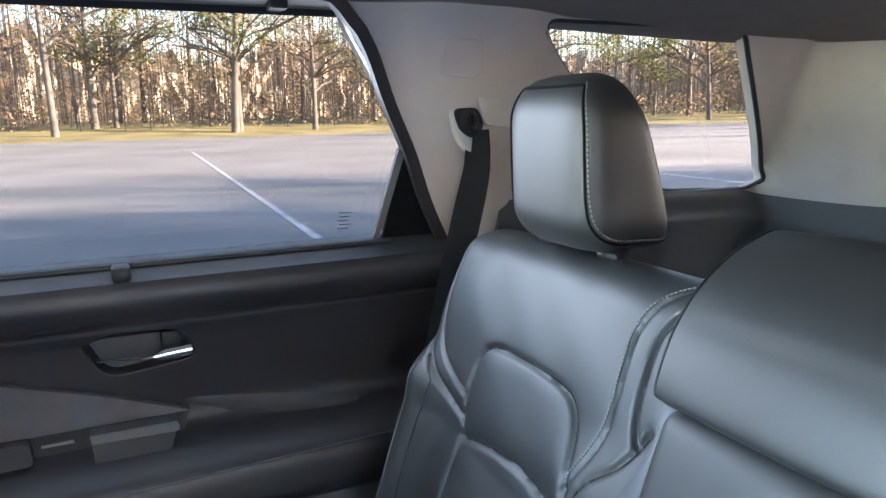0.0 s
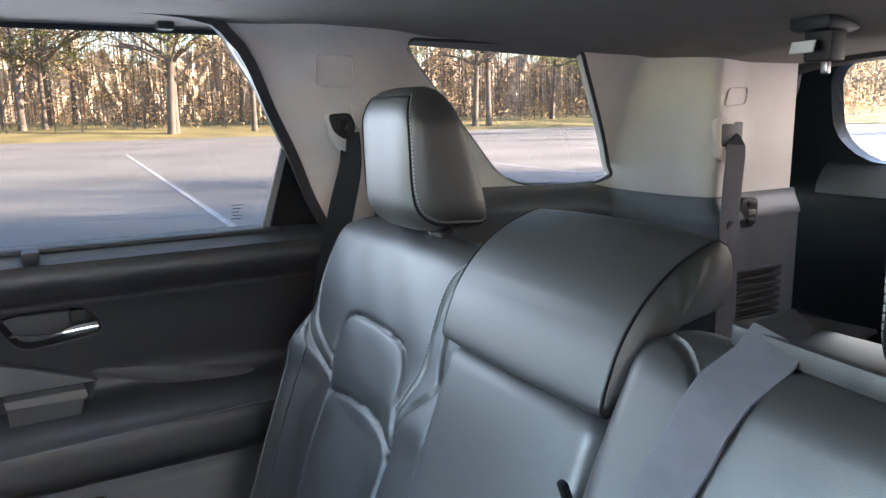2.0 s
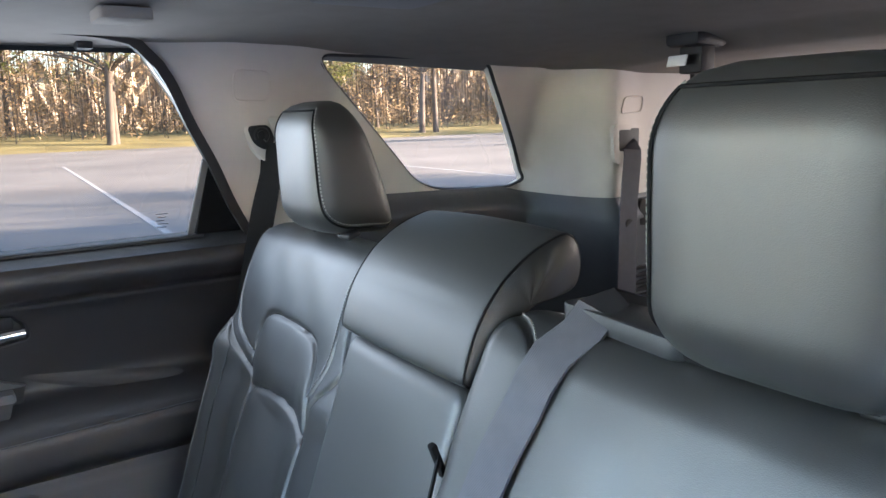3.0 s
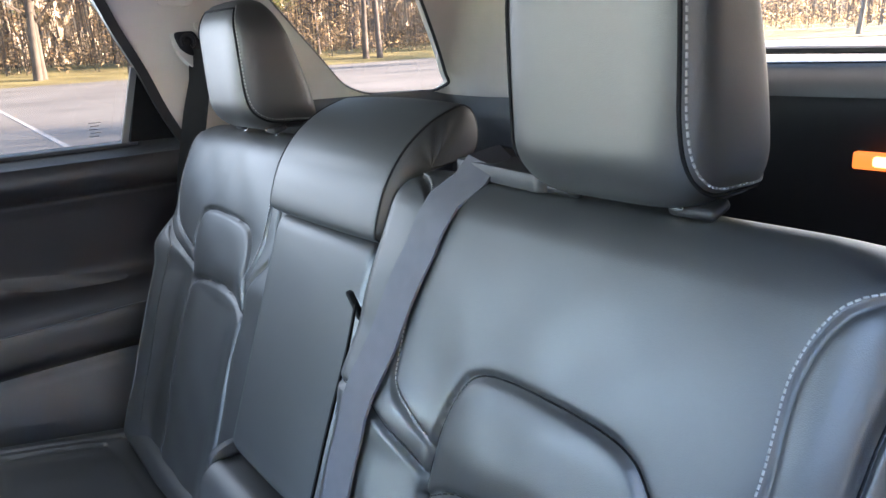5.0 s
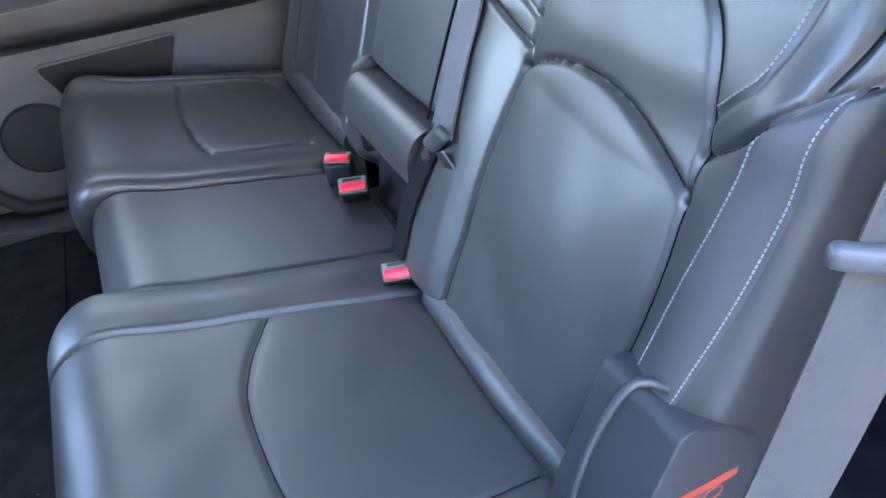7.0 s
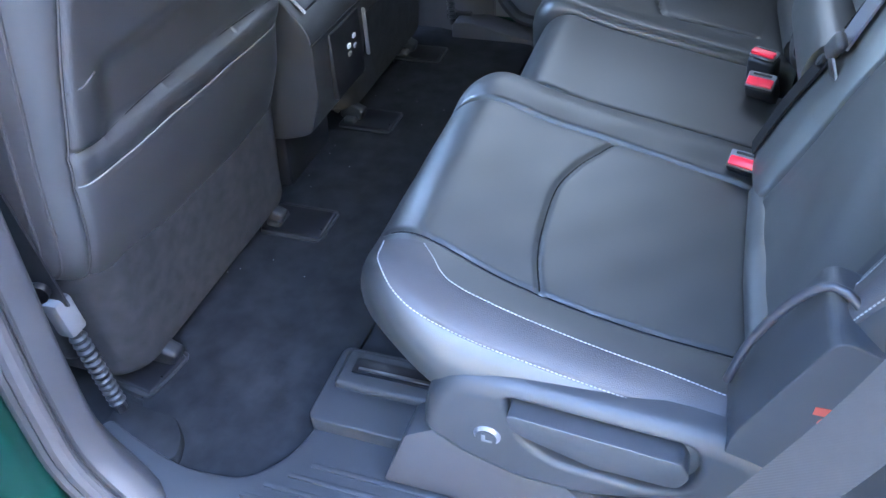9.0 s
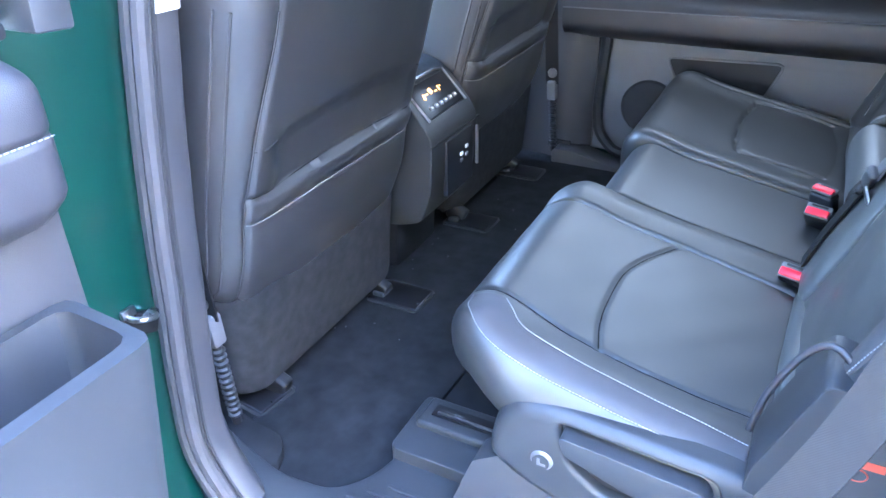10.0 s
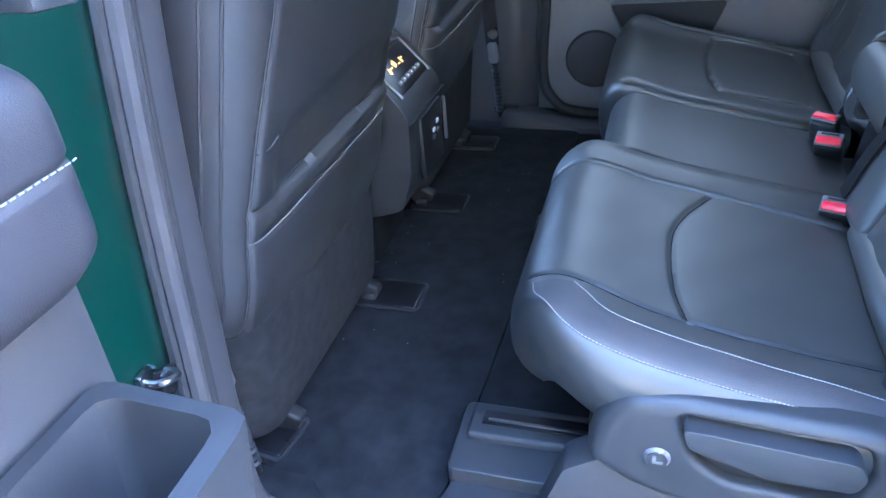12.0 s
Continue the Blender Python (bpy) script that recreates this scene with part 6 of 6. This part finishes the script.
# ---- trees round the lot, and unseen ones added for their shade ----
def trunk_shape(h, r, lean, limbs, rng):
    c = curve([(0, 0, -0.3), (lean * 0.2, 0, h * 0.3), (lean * 0.6, lean * 0.3, h * 0.65), (lean, lean * 0.5, h)], h / 14)
    n = len(c)
    vs, fs = [], []
    k = 7
    for i, p in enumerate(c):
        q = r * (1.15 if i == 0 else 1.0) * (1 - 0.85 * i / (n - 1))
        vs += [(p[0] + q * math.cos(2 * math.pi * j / k), p[1] + q * math.sin(2 * math.pi * j / k), p[2]) for j in range(k)]
    fs = [(i * k + j, i * k + (j + 1) % k, (i + 1) * k + (j + 1) % k, (i + 1) * k + j) for i in range(n - 1) for j in range(k)]
    out = [(vs, fs)]
    tips = []
    for _ in range(limbs):
        t = rng.uniform(0.28, 0.97)
        i = min(n - 2, int(t * (n - 1)))
        a = rng.uniform(0, 2 * math.pi)
        L = h * rng.uniform(0.10, 0.24) * (1.25 - t)  + 0.5
        p = Vector(c[i])
        e = p + Vector((math.cos(a) * L, math.sin(a) * L, L * rng.uniform(0.1, 0.8)))
        m = p.lerp(e, 0.5) + Vector((0, 0, L * 0.08))
        rr = r * (1 - 0.85 * t) * 0.4 + 0.012
        out.append(sweep([p, m, e], disc(rr, 4), (0, 0, 1)))
        tips += [m, e]
        for _ in range(2):
            e2 = e + Vector((rng.uniform(-1, 1), rng.uniform(-1, 1), rng.uniform(-0.1, 0.9))) * L * 0.45
            out.append(sweep([m.lerp(e, rng.uniform(0.2, 0.8)), e2], disc(rr * 0.5, 3), (0, 0, 1)))
            tips.append(e2)
    return merge(*out), tips


def leaf_cloud(centres, per, spread, size, rng, flat_k=0.6):
    """Small leaf-shaped faces scattered round the centres."""
    r = np.random.RandomState(rng.randrange(1 << 30))
    c = np.repeat(np.array([tuple(q) for q in centres], float), per, 0)
    n = len(c)
    p = c + r.normal(0, spread, (n, 3)) * np.array((1, 1, flat_k))

    def unit(v):
        return v / (np.linalg.norm(v, axis=1)[:, None] + 1e-9)
    u = unit(r.uniform(-1, 1, (n, 3)) * np.array((1, 1, 0.6)))
    w = unit(np.cross(u, r.uniform(-1, 1, (n, 3)))) * size * r.uniform(0.2, 0.5, (n, 1))
    u = u * size * r.uniform(0.5, 1.4, (n, 1))
    vs = np.stack([p - u, p + w, p + u, p - w], 1).reshape(-1, 3).tolist()
    return vs, np.arange(4 * n).reshape(-1, 4).tolist()


def tree(kind, seed):
    rng = random.Random(seed)
    h = rng.uniform(15, 21) if kind == "pine" else rng.uniform(13, 19)
    shape, tips = trunk_shape(h, rng.uniform(0.17, 0.27), rng.uniform(-1, 1), 22 if kind == "pine" else 30, rng)
    pine = kind == "pine"
    t = thing("pine_tree" if pine else "bare_tree", "tall pine with dull green needle clumps at the lot's edge" if pine else "tall bare deciduous tree with a few dry leaves", "tree", group="trees round the lot")
    part("trunk", shape, BARK, t, smooth=60)
    part("crown", leaf_cloud(tips, 40 if pine else 14, 0.6 if pine else 0.7, 0.16 if pine else 0.10, rng), PINE if pine else DRY, t, smooth=0)
    return t


kinds = [tree("pine", 11), tree("pine", 12), tree("bare", 13), tree("bare", 14), tree("bare", 15), tree("pine", 16)]
rng = random.Random(5)
spots = []
for k in range(52):
    spots.append((54 + 40 * rng.random() ** 1.6, -118 + 2.6 * k + rng.uniform(-2.5, 2.5)))
for k in range(40):
    if k % 7 < 3:
        spots.append((-46 + 2.6 * k + rng.uniform(-1.0, 1.0), rng.uniform(-82, -58)))
# unseen trees on the line to the sun, added to keep it off the car
for k in range(30):
    y = -rng.uniform(22, 58)
    spots.append((-0.466 * -y + rng.uniform(-6, 5), y))
# unseen pines, added to throw shadow bands across the lot
for k in range(14):
    spots.append((rng.uniform(-22, -4), -rng.uniform(42, 64)))
# more unseen trees on the left, added to block sun and low sky
for k in range(14):
    spots.append((rng.uniform(-24, -11), -rng.uniform(20, 60)))
for k in range(34):
    spots.append((rng.uniform(-27, -11), -34 + 2.0 * k + rng.uniform(-1, 1)))
for k, (x, y) in enumerate(spots):
    z = 0.9 * float(smooth01(np.array(x), 50, 66) + smooth01(np.array(-y), 62, 80))
    z = min(z, 1.8)
    m = pose(x, y, z, 0, 0, rng.uniform(0, 360))
    src = kinds[rng.choice((0, 1, 2, 3, 4, 5, 2, 3))] if not (x < -5 and y > -62) else kinds[rng.choice((0, 1, 5))]
    m = m @ Matrix.Scale(rng.uniform(0.8, 1.25), 4) @ pose(0, 0, 0, rng.uniform(-3, 3), rng.uniform(-3, 3))
    if k < len(kinds):
        kinds[k].matrix_basis = m
    else:
        copy_thing(src, m)


def thicket(n, place, rng):
    vs, fs = [], []
    out = []
    for _ in range(n):
        x, y, z = place(rng)
        h = rng.uniform(3, 16)
        out.append(sweep([(x, y, z - 0.1), (x + rng.uniform(-0.4, 0.4), y + rng.uniform(-0.4, 0.4), z + h)], disc(0.035, 3), (1, 0, 0)))
    return merge(*out)


def far_edge(r):
    x = r.uniform(58, 100)
    return x, r.uniform(-130, 40), 0.9 * float(smooth01(np.array(x), 50, 66))


def back_edge(r):
    y = -r.uniform(72, 110)
    return r.uniform(-60, 70), y, 0.9 * float(smooth01(np.array(-y), 62, 80))


# places for unseen brush, added to cut the light on the open door's side
def left_light_block(r):
    return r.uniform(-30, -15), r.uniform(-50, 40), 0.0


rng = random.Random(21)
whole("saplings", merge(thicket(2200, far_edge, rng), thicket(1200, back_edge, rng)), BARK, "thin grey saplings of the wood behind the lot", "woods", kind="stuff", smooth=0)


def brush_cloud(n, place, rng, top, size, spread):
    c = []
    for _ in range(n):
        x, y, z = place(rng)
        c.append((x, y, z + rng.random() ** 1.6 * top))
    return leaf_cloud(c, 16, spread, size, rng)


whole("undergrowth", merge(brush_cloud(7000, far_edge, rng, 14, 0.2, 0.8), brush_cloud(3000, back_edge, rng, 7.0, 0.2, 0.8), brush_cloud(3000, left_light_block, rng, 12.0, 0.3, 0.9)), DRY, "dense orange-brown undergrowth at the wood's edge, with an unseen shading belt on the left", "woods", kind="stuff", smooth=0)


def far_wood(line, seed):
    """A distant mass of wood with a ragged top along a line of ground points."""
    r = np.random.RandomState(seed)
    c = even_line(np.array(line, float), 700)
    top = 11.5 + 2.0 * np.convolve(r.normal(0, 1, 700), np.ones(25) / 5, "same") * 0.5 + r.uniform(-2.5, 2.5, 700)
    hs = np.array([0.0, 0.35, 0.6, 0.8, 0.92, 1.0])
    P = np.stack([np.stack([c[:, 0] + r.uniform(-1.5, 1.5, 700), c[:, 1] + r.uniform(-1.5, 1.5, 700), top * h + (r.uniform(-0.8, 0.8, 700) if 0 < h < 1 else 0)], -1) for h in hs], 1)
    return skin(P)


whole("backdrop", far_wood([(-150, -135), (60, -135), (118, -100), (122, 60), (105, 130)], 8), WOOD_FAR, "brown winter wood far behind the trees, haze painted into its pale colour", "woods", kind="structure", smooth=0)
